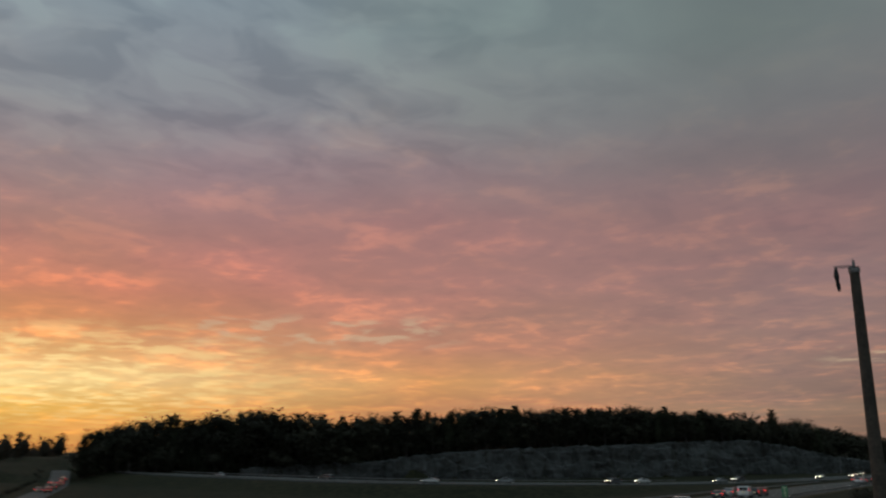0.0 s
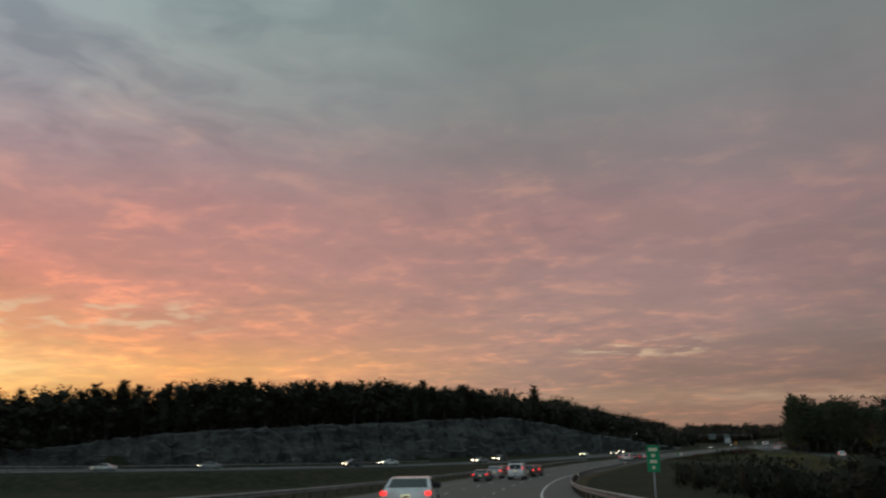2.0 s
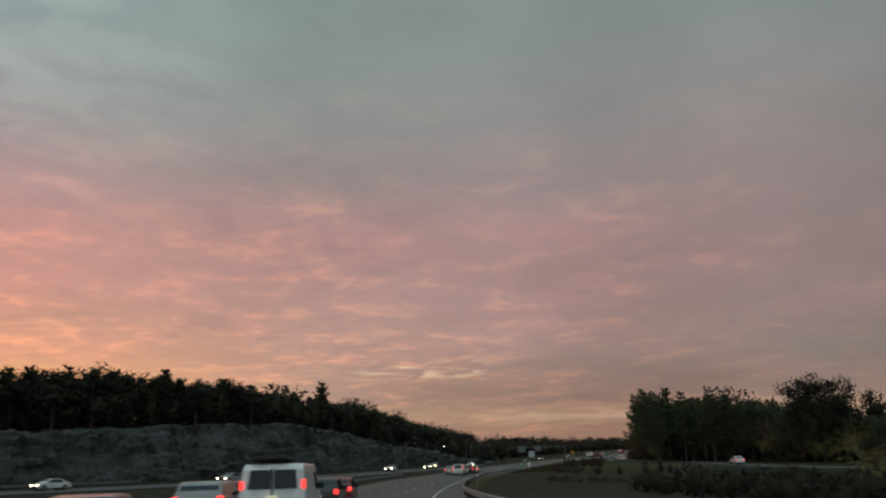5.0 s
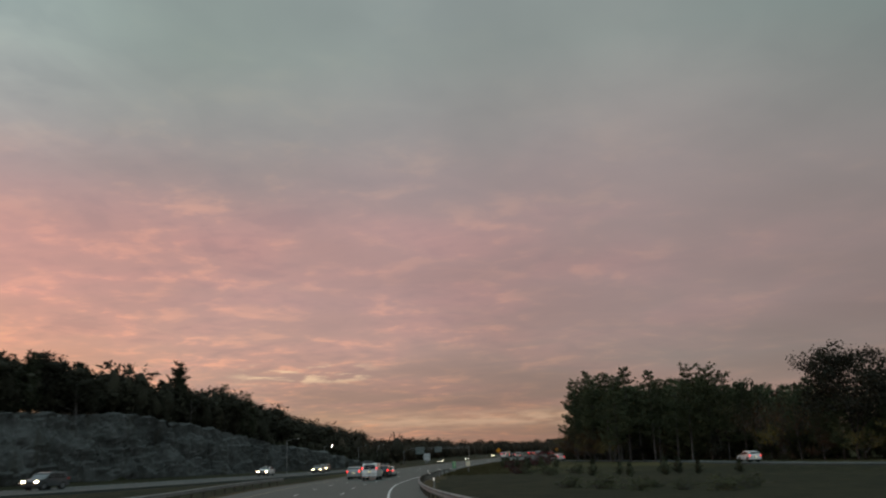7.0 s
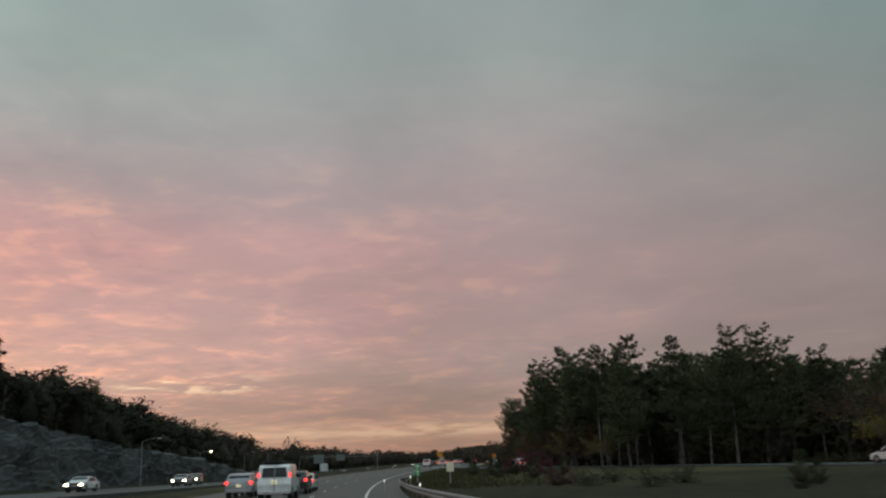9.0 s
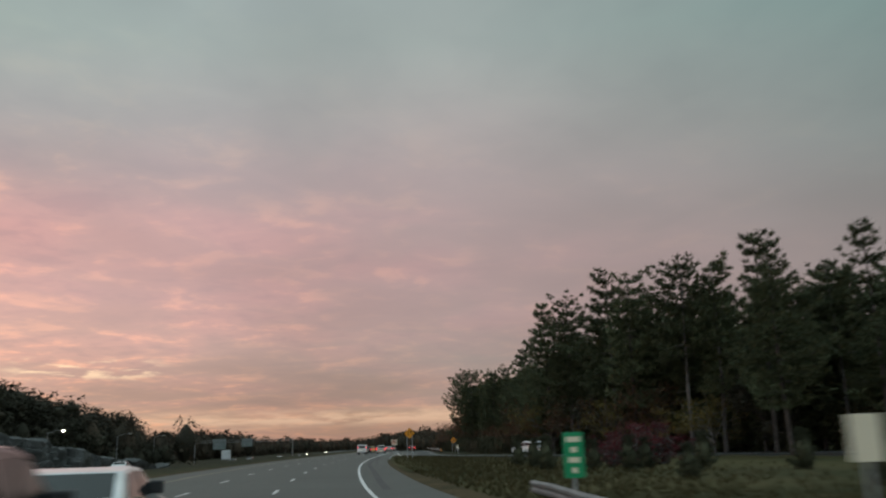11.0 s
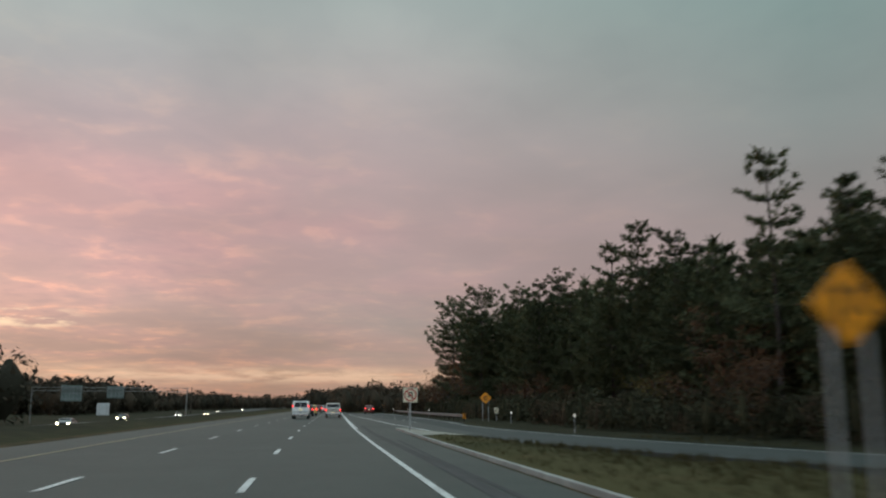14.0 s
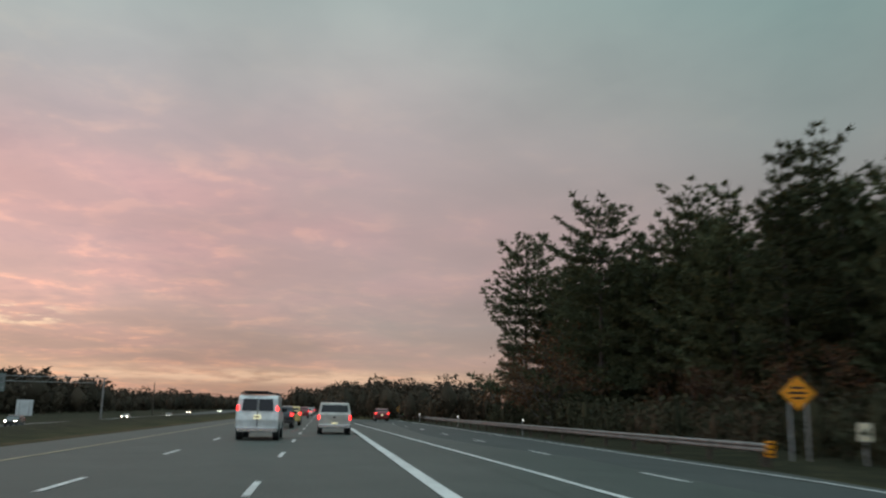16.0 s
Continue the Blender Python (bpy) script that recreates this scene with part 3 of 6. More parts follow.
stripe(far_road, "edge_line", ONCOMING, 260, 1500, -6.2, 0.15, LINE_WHITE, 0.015, 8.0)
stripe(far_road, "edge_line", ONCOMING, 260, 1500, 6.2, 0.15, LINE_YELLOW, 0.015, 8.0)
sR0 = s_of(RAMP, 9.9, -6)
stripe(ramp_road, "edge_line", RAMP, 30, s_of(RAMP, 9.2, 9), lambda s: 2.6, 0.12, LINE_WHITE, 0.016, 3.0)
stripe(main_road, "gore_line", MAIN, s_of(MAIN, 0, -9.5), s_of(MAIN, 1, 95), lambda s: 6.9 - 1.2 * float(smooth01((s - S_END + 9) / 28)) - 0.028 * max(0.0, s - S_END - 20), 0.2, LINE_WHITE, 0.024, 3.0)
stripe(main_road, "worn_tyre_mark", MAIN, S_END - 118, S_END + 6, lambda s: 3.25 + 0.12 * math.sin(s * 0.11), 0.34, TYRE_MARK, 0.008, 3.0)
stripe(main_road, "worn_tyre_mark", MAIN, S_END - 75, S_END - 22, lambda s: 3.75 + 0.1 * math.sin(s * 0.09), 0.16, TYRE_MARK, 0.008, 3.0)
# paved wedge between the highway and the slip road
wedge = ribbon("road", MAIN, s_of(MAIN, 0, -16), s_of(MAIN, 1.2, 100), lambda s: [(4.7, 0.006), (6.0, 0.006), (9.2, 0.002)], ASPHALT, 0.0, 3.0)
tagged(new("road", wedge), "asphalt wedge where the slip road joins", "road", kind="structure")
shoulder = ribbon("pavement", MAIN, s_of(MAIN, 0, 6), s_of(MAIN, 3, 210), lambda s: [(9.0, -0.002), (11.0, -0.002), (12.2 + 1.8 * float(smooth01((s - S_END - 6) / 22)) - 0.012 * max(0, s - S_END), -0.03)], ASPHALT_OLD, 0.0, 4.0, 0.2)
tagged(new("pavement", shoulder), "asphalt shoulder beside the joining lane", "pavement", kind="structure")


def merge_n(s):
    return 11.75 + 0.65 * float(smooth01((s - S_END - 8) / 14)) - 0.01 * max(0.0, s - S_END - 20)


merge_edge = tagged(new("trim", ribbon("trim", MAIN, s_of(MAIN, 0, 8), s_of(MAIN, 3, 205), lambda s: [(merge_n(s) - 0.07, 0), (merge_n(s) + 0.07, 0)], LINE_WHITE, 0.012, 4.0)),
                    "thin white edge line of the joining lane", "line", kind="structure")


# ---- traffic island between highway and slip road ----
nose0, nose1, grass1 = s_of(MAIN, 0, -18.5), s_of(MAIN, 0, -4.6), s_of(MAIN, 0, -18.0)
nose = ribbon("concrete_nose", MAIN, nose0, nose1, lambda s: [(5.15, 0.02), (5.25, 0.12), (5.4 + 2.3 * (nose1 - s) / (nose1 - nose0), 0.12), (5.5 + 2.4 * (nose1 - s) / (nose1 - nose0), 0.02)], CONCRETE, 0.0, 1.0)
infill = ribbon("infill", MAIN, s_of(MAIN, 0, -27), s_of(MAIN, 0, -3), lambda s: [(6.4, -0.015), (7.9 + 0.161 * max(0.0, s_of(MAIN, 0, -6) - s), -0.015)], ASPHALT_OLD, 0.0, 2.0)
tagged(new("pavement", infill), "asphalt between the traffic island and the slip road", "pavement", kind="structure")
tagged(new("pavement", nose), "pale concrete nose of the traffic island", "pavement", kind="structure")
isl = ribbon("island_grass", MAIN, s_of(MAIN, 1.8, -100), grass1, lambda s: [(5.3, 0.06), (6.2, 0.14), (7.6 + 0.1 * max(0.0, min(40.0, grass1 - s)), 0.08 - 0.002 * max(0.0, grass1 - s))], GRASS, 0.0, 2.0)
tagged(new("ground", isl), "rough brown-green grass of the traffic island", "grass", kind="structure")
kerb = tagged(new("kerb"), "low granite kerb along the traffic island", "kerb", kind="structure")
stone = to_mesh("kerb_stone", boxed(-0.07, 0.07, -0.98, 0.98, -0.15, 0.13, bevel=0.02), KERB_STONE)
for k in range(0, 22):
    s = grass1 + 12 - 2.0 * k
    p, yaw, pitch = at_line(MAIN, s, 5.08)
    q = part("kerb_stone", stone, None, kerb)
    q.matrix_basis = pose(p[0], p[1], p[2], 0, 0, yaw + random.uniform(-0.4, 0.4))


# earth edge beside the pavement
edge_strip = ribbon("verge", MAIN, S0, grass1 + 2, lambda s: [(4.86, -0.012), (5.35, 0.03), (6.1, -0.02), (7.4, -0.35)], VERGE, 0.0, 3.0)
tagged(new("ground", edge_strip), "bare brown earth and dry grass beside the pavement", "verge", kind="structure")
left_strip = ribbon("verge", MAIN, S0, S1M, lambda s: [(-13.6, -0.35), (-12.2, -0.03), (-11.6, 0.02), (-10.96, -0.012)], VERGE, 0.0, 4.0)
tagged(new("ground", left_strip), "bare brown earth along the central reservation", "verge", kind="structure")


# ---- rock cut ----
def facets(u, v, seed, tilt):
    """Blocky relief: each irregular cell has its own offset and slope."""
    q = Vector((u, v, seed))
    c = noise.voronoi(q)[1][0]
    h1, h2, h3 = noise.cell_vector(c * 37.0)
    return h1 + tilt * ((u - c[0]) * h2 + (v - c[1]) * h3)


def rock_cut():
    run = np.concatenate([[0], np.cumsum(np.linalg.norm(np.diff(CUT[:, :2], axis=0), axis=1))])
    verts, faces = [], []
    rows = 34
    ss = np.arange(run[1] * 0.75, run[-1] - 8, 0.62)
    ks = np.interp(ss, run, np.arange(len(CUT)))
    base = heights([tuple(at_line(CUT, s, 3.0)[0][:2]) for s in ss])
    for s, k, zb in zip(ss, ks, base):
        top = float(np.interp(k, *CUT_TOP)) + 0.4
        top += 1.0 * noise.noise(Vector((s * 0.09, 3.1, 0))) + 0.7 * noise.noise(Vector((s * 0.4, 1.1, 0)))
        for j in range(rows):
            f = j / (rows - 5)
            z = zb - 0.6 + (top + 1.0) * min(f, 1.0)
            u, v = s + 0.35 * z, z - 0.12 * s
            lump = noise.fractal(Vector((s * 0.06, z * 0.12, 0)), 1.0, 2.0, 3) * 1.3
            block = 0.9 * facets(u * 0.14, v * 0.2, 1.0, 1.3) + 0.32 * facets(u * 0.4, v * 0.5, 5.0, 1.1) + 0.08 * facets(u * 1.1, v * 1.3, 9.0, 1.0)
            crack = max(0.0, 0.14 - abs(noise.noise(Vector((s * 0.13 + 0.03 * z, z * 0.015, 2.0))))) * 7.0
            back = 0.13 * min(f, 1.0) * top + lump * 0.8 - block + crack
            if f > 1:
                back += (f - 1) * 22
                z += (f - 1) * 1.2 + block * 0.3
            p = at_line(CUT, s, 0.4 - back)[0]
            verts.append((p[0], p[1], z))
    n = len(ss)
    for i in range(n - 1):
        for j in range(rows - 1):
            faces.append((i * rows + j, (i + 1) * rows + j, (i + 1) * rows + j + 1, i * rows + j + 1))
    return mesh_of("rock_face", verts, faces, ROCK)


tagged(new("rock_face", rock_cut()), "grey blasted rock cut with ledges and vertical cracks", "rock face", kind="structure")


# ---- trees ----
def tube(verts, faces, path, radii, sides=7):
    """Adds a tapered tube along a path."""
    base = len(verts)
    for (p, r) in zip(path, radii):
        for k in range(sides):
            a = 2 * math.pi * k / sides
            verts.append((p[0] + r * math.cos(a), p[1] + r * math.sin(a), p[2]))
    for i in range(len(path) - 1):
        for k in range(sides):
            q = base + i * sides
            faces.append((q + k, q + (k + 1) % sides, q + sides + (k + 1) % sides, q + sides + k))


def stick(verts, faces, a, b2, r0, r1):
    """A three-sided branch."""
    a, b2 = np.array(a, float), np.array(b2, float)
    d = b2 - a
    u1 = np.cross(d, (0.3, 0.2, 1.0))
    u1 /= np.linalg.norm(u1) + 1e-9
    u2 = np.cross(d, u1)
    u2 /= np.linalg.norm(u2) + 1e-9
    i = len(verts)
    for p, r in ((a, r0), (b2, r1)):
        for k in range(3):
            t = 2.094 * k
            verts.append(tuple(p + r * (math.cos(t) * u1 + math.sin(t) * u2)))
    for k in range(3):
        faces.append((i + k, i + (k + 1) % 3, i + 3 + (k + 1) % 3, i + 3 + k))


def brushes(centres, ways, sizes, spikes, rg, thin=0.11, loose=0.55):
    """Needle brushes, all at once: narrow pointed blades that spread from each centre."""
    c = np.repeat(np.array(centres), spikes, 0)
    d = np.repeat(np.array(ways), spikes, 0)
    ln = np.repeat(np.array(sizes), spikes)[:, None]
    k = len(c)
    v = d * 0.8 + np.array([0, 0, 0.3]) + rg.normal(0, loose, (k, 3))
    v /= np.linalg.norm(v, axis=1)[:, None] + 1e-9
    w = np.cross(v, rg.normal(0, 1, (k, 3)))
    w *= ln * rg.uniform(0.7, 1.3, (k, 1)) * thin / (np.linalg.norm(w, axis=1)[:, None] + 1e-9)
    b0 = c - v * 0.25 * ln
    verts = np.stack([b0 - w, b0 + w, c + v * ln * rg.uniform(0.7, 1.1, (k, 1))], 1).reshape(-1, 3)
    return verts, np.arange(3 * k).reshape(-1, 3)


def lumpy(centre, rx, rz, rg, sides=7, rings=5, top=0.0, rough=0.3):
    """A closed uneven mass of inner foliage; top draws it out to a point."""
    verts, faces = [], []
    for i in range(rings + 1):
        t = i / rings
        prof = math.sin(math.pi * min(0.97, max(0.03, t))) ** 0.8 * (1 - top * t)
        for k in range(sides):
            a = 2 * math.pi * (k + 0.5 * (i % 2)) / sides
            r = rx * prof * (1 + rg.uniform(-rough, rough))
            verts.append((centre[0] + r * math.cos(a), centre[1] + r * math.sin(a), centre[2] + rz * (2 * t - 1)))
    for i in range(rings):
        for k in range(sides):
            faces.append((i * sides + k, i * sides + (k + 1) % sides, (i + 1) * sides + (k + 1) % sides, (i + 1) * sides + k))
    return verts, faces


def pine(seed, h, bare, spread, flat_top=False, step=0.36, gap=0.92, size=0.5, spikes=10, twig=0.46, core=False, thin=0.115):
    """Trunk and crown meshes of a white pine: whorls of level boughs, each a flat plume of needle brushes."""
    rg = np.random.default_rng(seed)
    tv, tf = [], []
    C, D, L = [], [], []
    lean = rg.normal(0, 0.012, 2)
    bow = rg.normal(0, 0.2, 2)
    u = h / 18

    def spine(z):
        f = z / h
        return np.array([lean[0] * z + bow[0] * math.sin(3 * f), lean[1] * z + bow[1] * math.sin(2.6 * f), z])

    zs = np.linspace(-0.4, h * 0.985, 9)
    tube(tv, tf, [spine(z) for z in zs], [0.0115 * h * (1 - 0.93 * max(z, 0) / h) + 0.015 for z in zs], 6)
    if not core:
        for z in np.arange(h * 0.1, h * bare, 0.8):
            a = rg.uniform(0, 6.28)
            p = spine(z)
            stick(tv, tf, p, p + np.array([math.cos(a), math.sin(a), rg.uniform(-0.2, 0.15)]) * rg.uniform(0.5, 2.0), 0.025, 0.006)
    z = h * bare
    lop = rg.uniform(0, 6.28)
    while z < h * 0.985:
        f = (z - h * bare) / (h * (1 - bare))
        full = min(1.0, 0.5 + f / 0.3)
        reach = spread * h * ((1 - f) ** (0.5 if flat_top else 0.85)) * full + 0.028 * h
        count = int(rg.integers(6, 9)) if f < 0.85 else 5
        a0 = rg.uniform(0, 6.28)
        whorl = rg.uniform(0.62, 1.18)
        for k in range(count):
            if rg.random() < 0.12:
                continue
            a = a0 + 6.28 * k / count + rg.normal(0, 0.25)
            ln = reach * whorl * rg.uniform(0.5, 1.2) * (1 + 0.2 * math.cos(a - lop))
            p0 = spine(z + rg.uniform(-0.16, 0.16) * u)
            rise = 0.02 + 0.55 * f * f
            d = np.array([math.cos(a), math.sin(a), 0.0])
            side = np.array([-d[1], d[0], 0.0])

            def bough(t):
                return p0 + d * ln * t + np.array([0, 0, ln * (rise * t - 0.12 * math.sin(3.1 * t) + 0.16 * t * t)])

            if ln > 0.8 * u and not core:
                stick(tv, tf, p0, bough(0.55), 0.035 * u, 0.02 * u)
                stick(tv, tf, bough(0.55), bough(1.0), 0.02 * u, 0.006 * u)
            along = max(2, int(ln / (step * u)))
            for j in range(1, along + 1):
                t = (j + rg.uniform(-0.3, 0.3)) / along
                if t < 0.25 and ln > 2.0 * u:
                    continue
                half = 0.3 * ln * math.sin(3.1 * min(1.0, 0.15 + 0.8 * t))
                m = max(1, int(half / (twig * u)))
                for q in range(-m, m + 1):
                    off = half * (q + rg.uniform(-0.35, 0.35)) / m
                    C.append(bough(t) + side * off - d * abs(off) * 0.25 + np.array([0, 0, rg.normal(0.02, 0.07) * u + 0.1 * abs(off)]))
                    D.append(d + side * 0.8 * np.sign(q))
                    L.append(size * u * rg.uniform(0.75, 1.25))
        z += rg.uniform(0.7, 1.35) * gap * u
    cv, cf = brushes(C, D, L, spikes, rg, thin)
    cv, cf = cv.tolist(), cf.tolist()
    if core:
        zc = h * (0.5 + bare * 0.5)
        kv, kf = lumpy((*spine(zc)[:2], zc), spread * h * 0.6, h * (0.44 - bare * 0.5), rg, 10, 8, 0.6, 0.2)
        base = len(cv)
        cv += kv
        cf += [[base + i for i in q] for q in kf]
    return tv, tf, cv, cf


def leafy(seed, h, wide, leaves, leaf, blobs=6):
    """A far broadleaf tree: trunk, limbs to a few uneven masses, and small leaves all over these."""
    rg = np.random.default_rng(seed)
    tv, tf, cv, cf = [], [], [], []
    tube(tv, tf, [(0, 0, -0.4), (0.1, 0, h * 0.3), (0.15, 0.1, h * 0.7)], [0.02 * h, 0.014 * h, 0.005 * h], 6)
    allv = []
    for i in range(blobs):
        a = 6.28 * i / blobs + rg.uniform(-0.4, 0.4)
        top = i == 0
        rr = 0.0 if top else wide * h * rg.uniform(0.25, 0.6)
        zc = h * (0.84 if top else rg.uniform(0.22, 0.74))
        c = np.array([rr * math.cos(a), rr * math.sin(a), zc])
        r = h * rg.uniform(0.14, 0.2)
        stick(tv, tf, (0.05, 0, zc * 0.6), c, 0.008 * h, 0.003 * h)
        kv, kf = lumpy(c, r * 0.42, r * 0.42, rg, 5, 4)
        base = len(cv)
        cv += kv
        cf += [[base + q for q in fc] for fc in kf]
        n = leaves // blobs
        v = rg.normal(0, 1, (n, 3))
        v /= np.linalg.norm(v, axis=1)[:, None]
        # twigs reach further out here and there
        lump = 1 + 0.22 * np.sin(v[:, 0] * 5 + i) * np.cos(v[:, 2] * 6 + i) + 0.12 * np.sin(v[:, 1] * 11)
        allv.append(c + v * (r * lump * rg.uniform(0.45, 1.12, n))[:, None])
    c = np.concatenate(allv)
    tri = c[:, None] + rg.normal(0, leaf, (len(c), 3, 3))
    base = len(cv)
    cv += tri.reshape(-1, 3).tolist()
    cf += (base + np.arange(3 * len(c)).reshape(-1, 3)).tolist()
    return tv, tf, cv, cf


def broadleaf(seed, h, spread, leaves, leaf, sparse=0.0, stem=0.2):
    """Trunk with limbs, and a crown of single leaves gathered in clumps."""
    rng = np.random.default_rng(seed)
    tv, tf, cv, cf = [], [], [], []
    tips = []

    def grow(p, d, ln, r, depth):
        e = p + d * ln
        m = (p + e) / 2 + rng.normal(0, 0.05 * ln, 3)
        stick(tv, tf, p, m, r, r * 0.85)
        stick(tv, tf, m, e, r * 0.85, r * 0.62)
        if depth >= 2:
            tips.append(m)
        if depth == 4:
            tips.append(e)
            return
        for k in range(rng.integers(2, 4) if depth else 5):
            nd = d * (0.75 if depth else 0.9) + rng.normal(0, 0.52, 3) * np.array([spread, spread, 0.55])
            nd[2] = max(nd[2], -0.05)
            nd /= np.linalg.norm(nd)
            grow(e if k else m, nd, ln * rng.uniform(0.7, 0.98) * (1.5 if depth == 0 else 1.0), r * 0.6, depth + 1)

    grow(np.array([0.0, 0.0, -0.3]), np.array([0.02, 0.01, 1.0]), h * stem, 0.016 * h, 0)
    top = max(t[2] for t in tips)
    k = h / top
    tv = [(x * k, y * k, z * k) for x, y, z in tv]
    tips = [t * k for t in tips]
    if sparse < 1:
        per = max(3, int(leaves / len(tips)))
        for t in tips:
            if rng.random() < sparse:
                continue
            rad = h * 0.042 * rng.uniform(0.7, 1.4)
            for q in range(per):
                c = t + rng.normal(0, rad, 3) * np.array([1, 1, 0.75])
                a, bb = rng.normal(0, 1, 3), rng.normal(0, 1, 3)
                a *= leaf / np.linalg.norm(a)
                bb -= a * (a @ bb) / (a @ a)
                bb *= leaf * 0.6 / np.linalg.norm(bb)
                i = len(cv)
                cv.extend([tuple(c - a), tuple(c + bb), tuple(c + a), tuple(c - bb)])
                cf.append((i, i + 1, i + 2, i + 3))
    return tv, tf, cv, cf


def tree_of(name, shape, bark, leafage, label, category="tree", group=""):
    tv, tf, cv, cf = shape
    t = thing(name, label, category, group=group)
    part("trunk", mesh_of("trunk", tv, tf, bark, True), bark, t)
    if cf:
        part("crown", mesh_of("crown", cv, cf, leafage, True), leafage, t)
    return t


class Nursery:
    """Plants the first of a kind where it is first wanted, and copies after that."""

    def __init__(self):
        self.kinds, self.used = {}, set()

    def add(self, key, ob, h):
        self.kinds[key] = (ob, h)

    def plant(self, key, x, y, height, turn, z=None, squeeze=1.0, label="", group=""):
        ob, h = self.kinds[key]
        k = height / h
        zz = ground_at(x, y) if z is None else z
        m = Matrix.Translation((x, y, zz - 0.05)) @ Matrix.Rotation(turn, 4, "Z") @ Matrix.Diagonal((k * squeeze, k * squeeze, k, 1))
        if key not in self.used:
            self.used.add(key)
            ob.matrix_basis = m
            t = ob
        else:
            sc = ob.scale.copy()
            t = copy_thing(ob, m @ Matrix.Diagonal((1 / sc[0], 1 / sc[1], 1 / sc[2], 1)))
        return tagged(t, label, group=group)


N = Nursery()
PINES = "tall dark white pine with layered feathery branches"
for i, (bare, spread, ft) in enumerate(((0.22, 0.24, False), (0.32, 0.22, True), (0.16, 0.25, False), (0.5, 0.22, True), (0.26, 0.24, True))):
    N.add("pine%d" % i, tree_of("pine_tree", pine(11 + i, 18.0, bare, spread, ft), BARK_PALE if i in (1, 3) else BARK, NEEDLES, PINES, "pine tree", "pines of the roadside wood"), 18.0)
for i, (bare, spread, ft) in enumerate(((0.1, 0.26, True), (0.05, 0.25, False))):
    N.add("back%d" % i, tree_of("pine_tree", pine(21 + i, 18.0, bare, spread, ft, 0.9, 1.1, 1.1, 5, 1.2, core=True, thin=0.14), BARK, NEEDLES, PINES, "pine tree", "pines of the roadside wood"), 18.0)
N.add("edge_pine", tree_of("pine_tree", pine(40, 18.0, 0.05, 0.31, True, gap=0.98), BARK, NEEDLES, "broad open-grown pine with branches down to the ground", "pine tree", "pines of the roadside wood"), 18.0)
N.add("tier_pine", tree_of("pine_tree", pine(43, 18.0, 0.3, 0.23, False, gap=1.2), BARK, NEEDLES, "tall pine standing out with open tiers of boughs", "pine tree", "pines of the roadside wood"), 18.0)
for i in range(2):
    N.add("spruce%d" % i, tree_of("spruce_tree", pine(31 + i, 16.0, 0.08, 0.2, i == 1, 1.0, 1.0, 1.05, 5, 1.3, core=True, thin=0.15), BARK, NEEDLES_DARK, "pointed dark conifer on the hill", "spruce tree", "trees on the hill"), 16.0)
for i in range(3):
    N.add("oak%d" % i, tree_of("oak_tree", leafy(60 + i, 13.0, 0.46, 2100, 0.2, 10), BARK, LEAF_OAK, "dark leafy oak in autumn dusk", "oak tree", "trees on the hill"), 13.0)
N.add("big_oak", tree_of("oak_tree", broadleaf(64, 15.0, 1.0, 14000, 0.2, 0.0, 0.2), BARK, LEAF_OAK, "tall spreading oak beside the wood", "oak tree"), 15.0)
for i in range(2):
    N.add("rust%d" % i, tree_of("maple_tree", broadleaf(70 + i, 9.0, 1.0, 2200, 0.14), BARK, LEAF_RUST, "small maple with rust-brown autumn leaves", "maple tree", "autumn trees at the wood edge"), 9.0)
N.add("gold", tree_of("birch_tree", broadleaf(77, 8.0, 0.9, 2000, 0.12), BARK_PALE, LEAF_GOLD, "small birch with dull yellow autumn leaves", "birch tree", "autumn trees at the wood edge"), 8.0)
N.add("bare", tree_of("birch_tree", broadleaf(81, 11.0, 0.42, 1200, 0.1, 0.4, 0.34), BARK, LEAF_RUST, "nearly bare slender tree with a few brown leaves", "birch tree", "autumn trees at the wood edge"), 11.0)
N.add("red_shrub", tree_of("shrub", broadleaf(85, 3.0, 1.8, 2400, 0.08, 0.0, 0.1), BARK, LEAF_RED, "spreading shrub with deep red autumn leaves", "shrub", "red shrubs"), 3.0)
N.add("shrub", tree_of("shrub", broadleaf(88, 2.0, 1.7, 2000, 0.065, 0.0, 0.1), BARK, LEAF_GREEN, "low dark green shrub in the grass", "shrub", "shrubs in the grass"), 2.0)
N.add("young_pine", tree_of("young_pine", pine(90, 4.0, 0.03, 0.36, False, 1.1, 1.3, 1.5, 7, 1.1, core=True, thin=0.08), BARK, NEEDLES_DARK, "small bushy young pine in the grass", "pine tree", "young pines in the grass"), 4.0)

rng = np.random.default_rng(5)


def row_along(line, spacing, depth, jitter):
    """Places along a line and to its right, row by row."""
    line = np.array([(x, y, 0) for x, y in line], float)
    total = s_of(line, *line[-1, :2])
    out = []
    for r, dn in enumerate(depth):
        s = rng.uniform(0, spacing)
        while s < total:
            p = at_line(line, s, dn + rng.normal(0, jitter))[0]
            out.append((p[0], p[1], r, s / total))
            s += spacing * rng.uniform(0.7, 1.35)
    return out


RED = [(19.0, -100.5, 2.1, 0.8), (21.0, -99.0, 2.6, 0.85), (23.2, -98.3, 2.7, 0.9)]

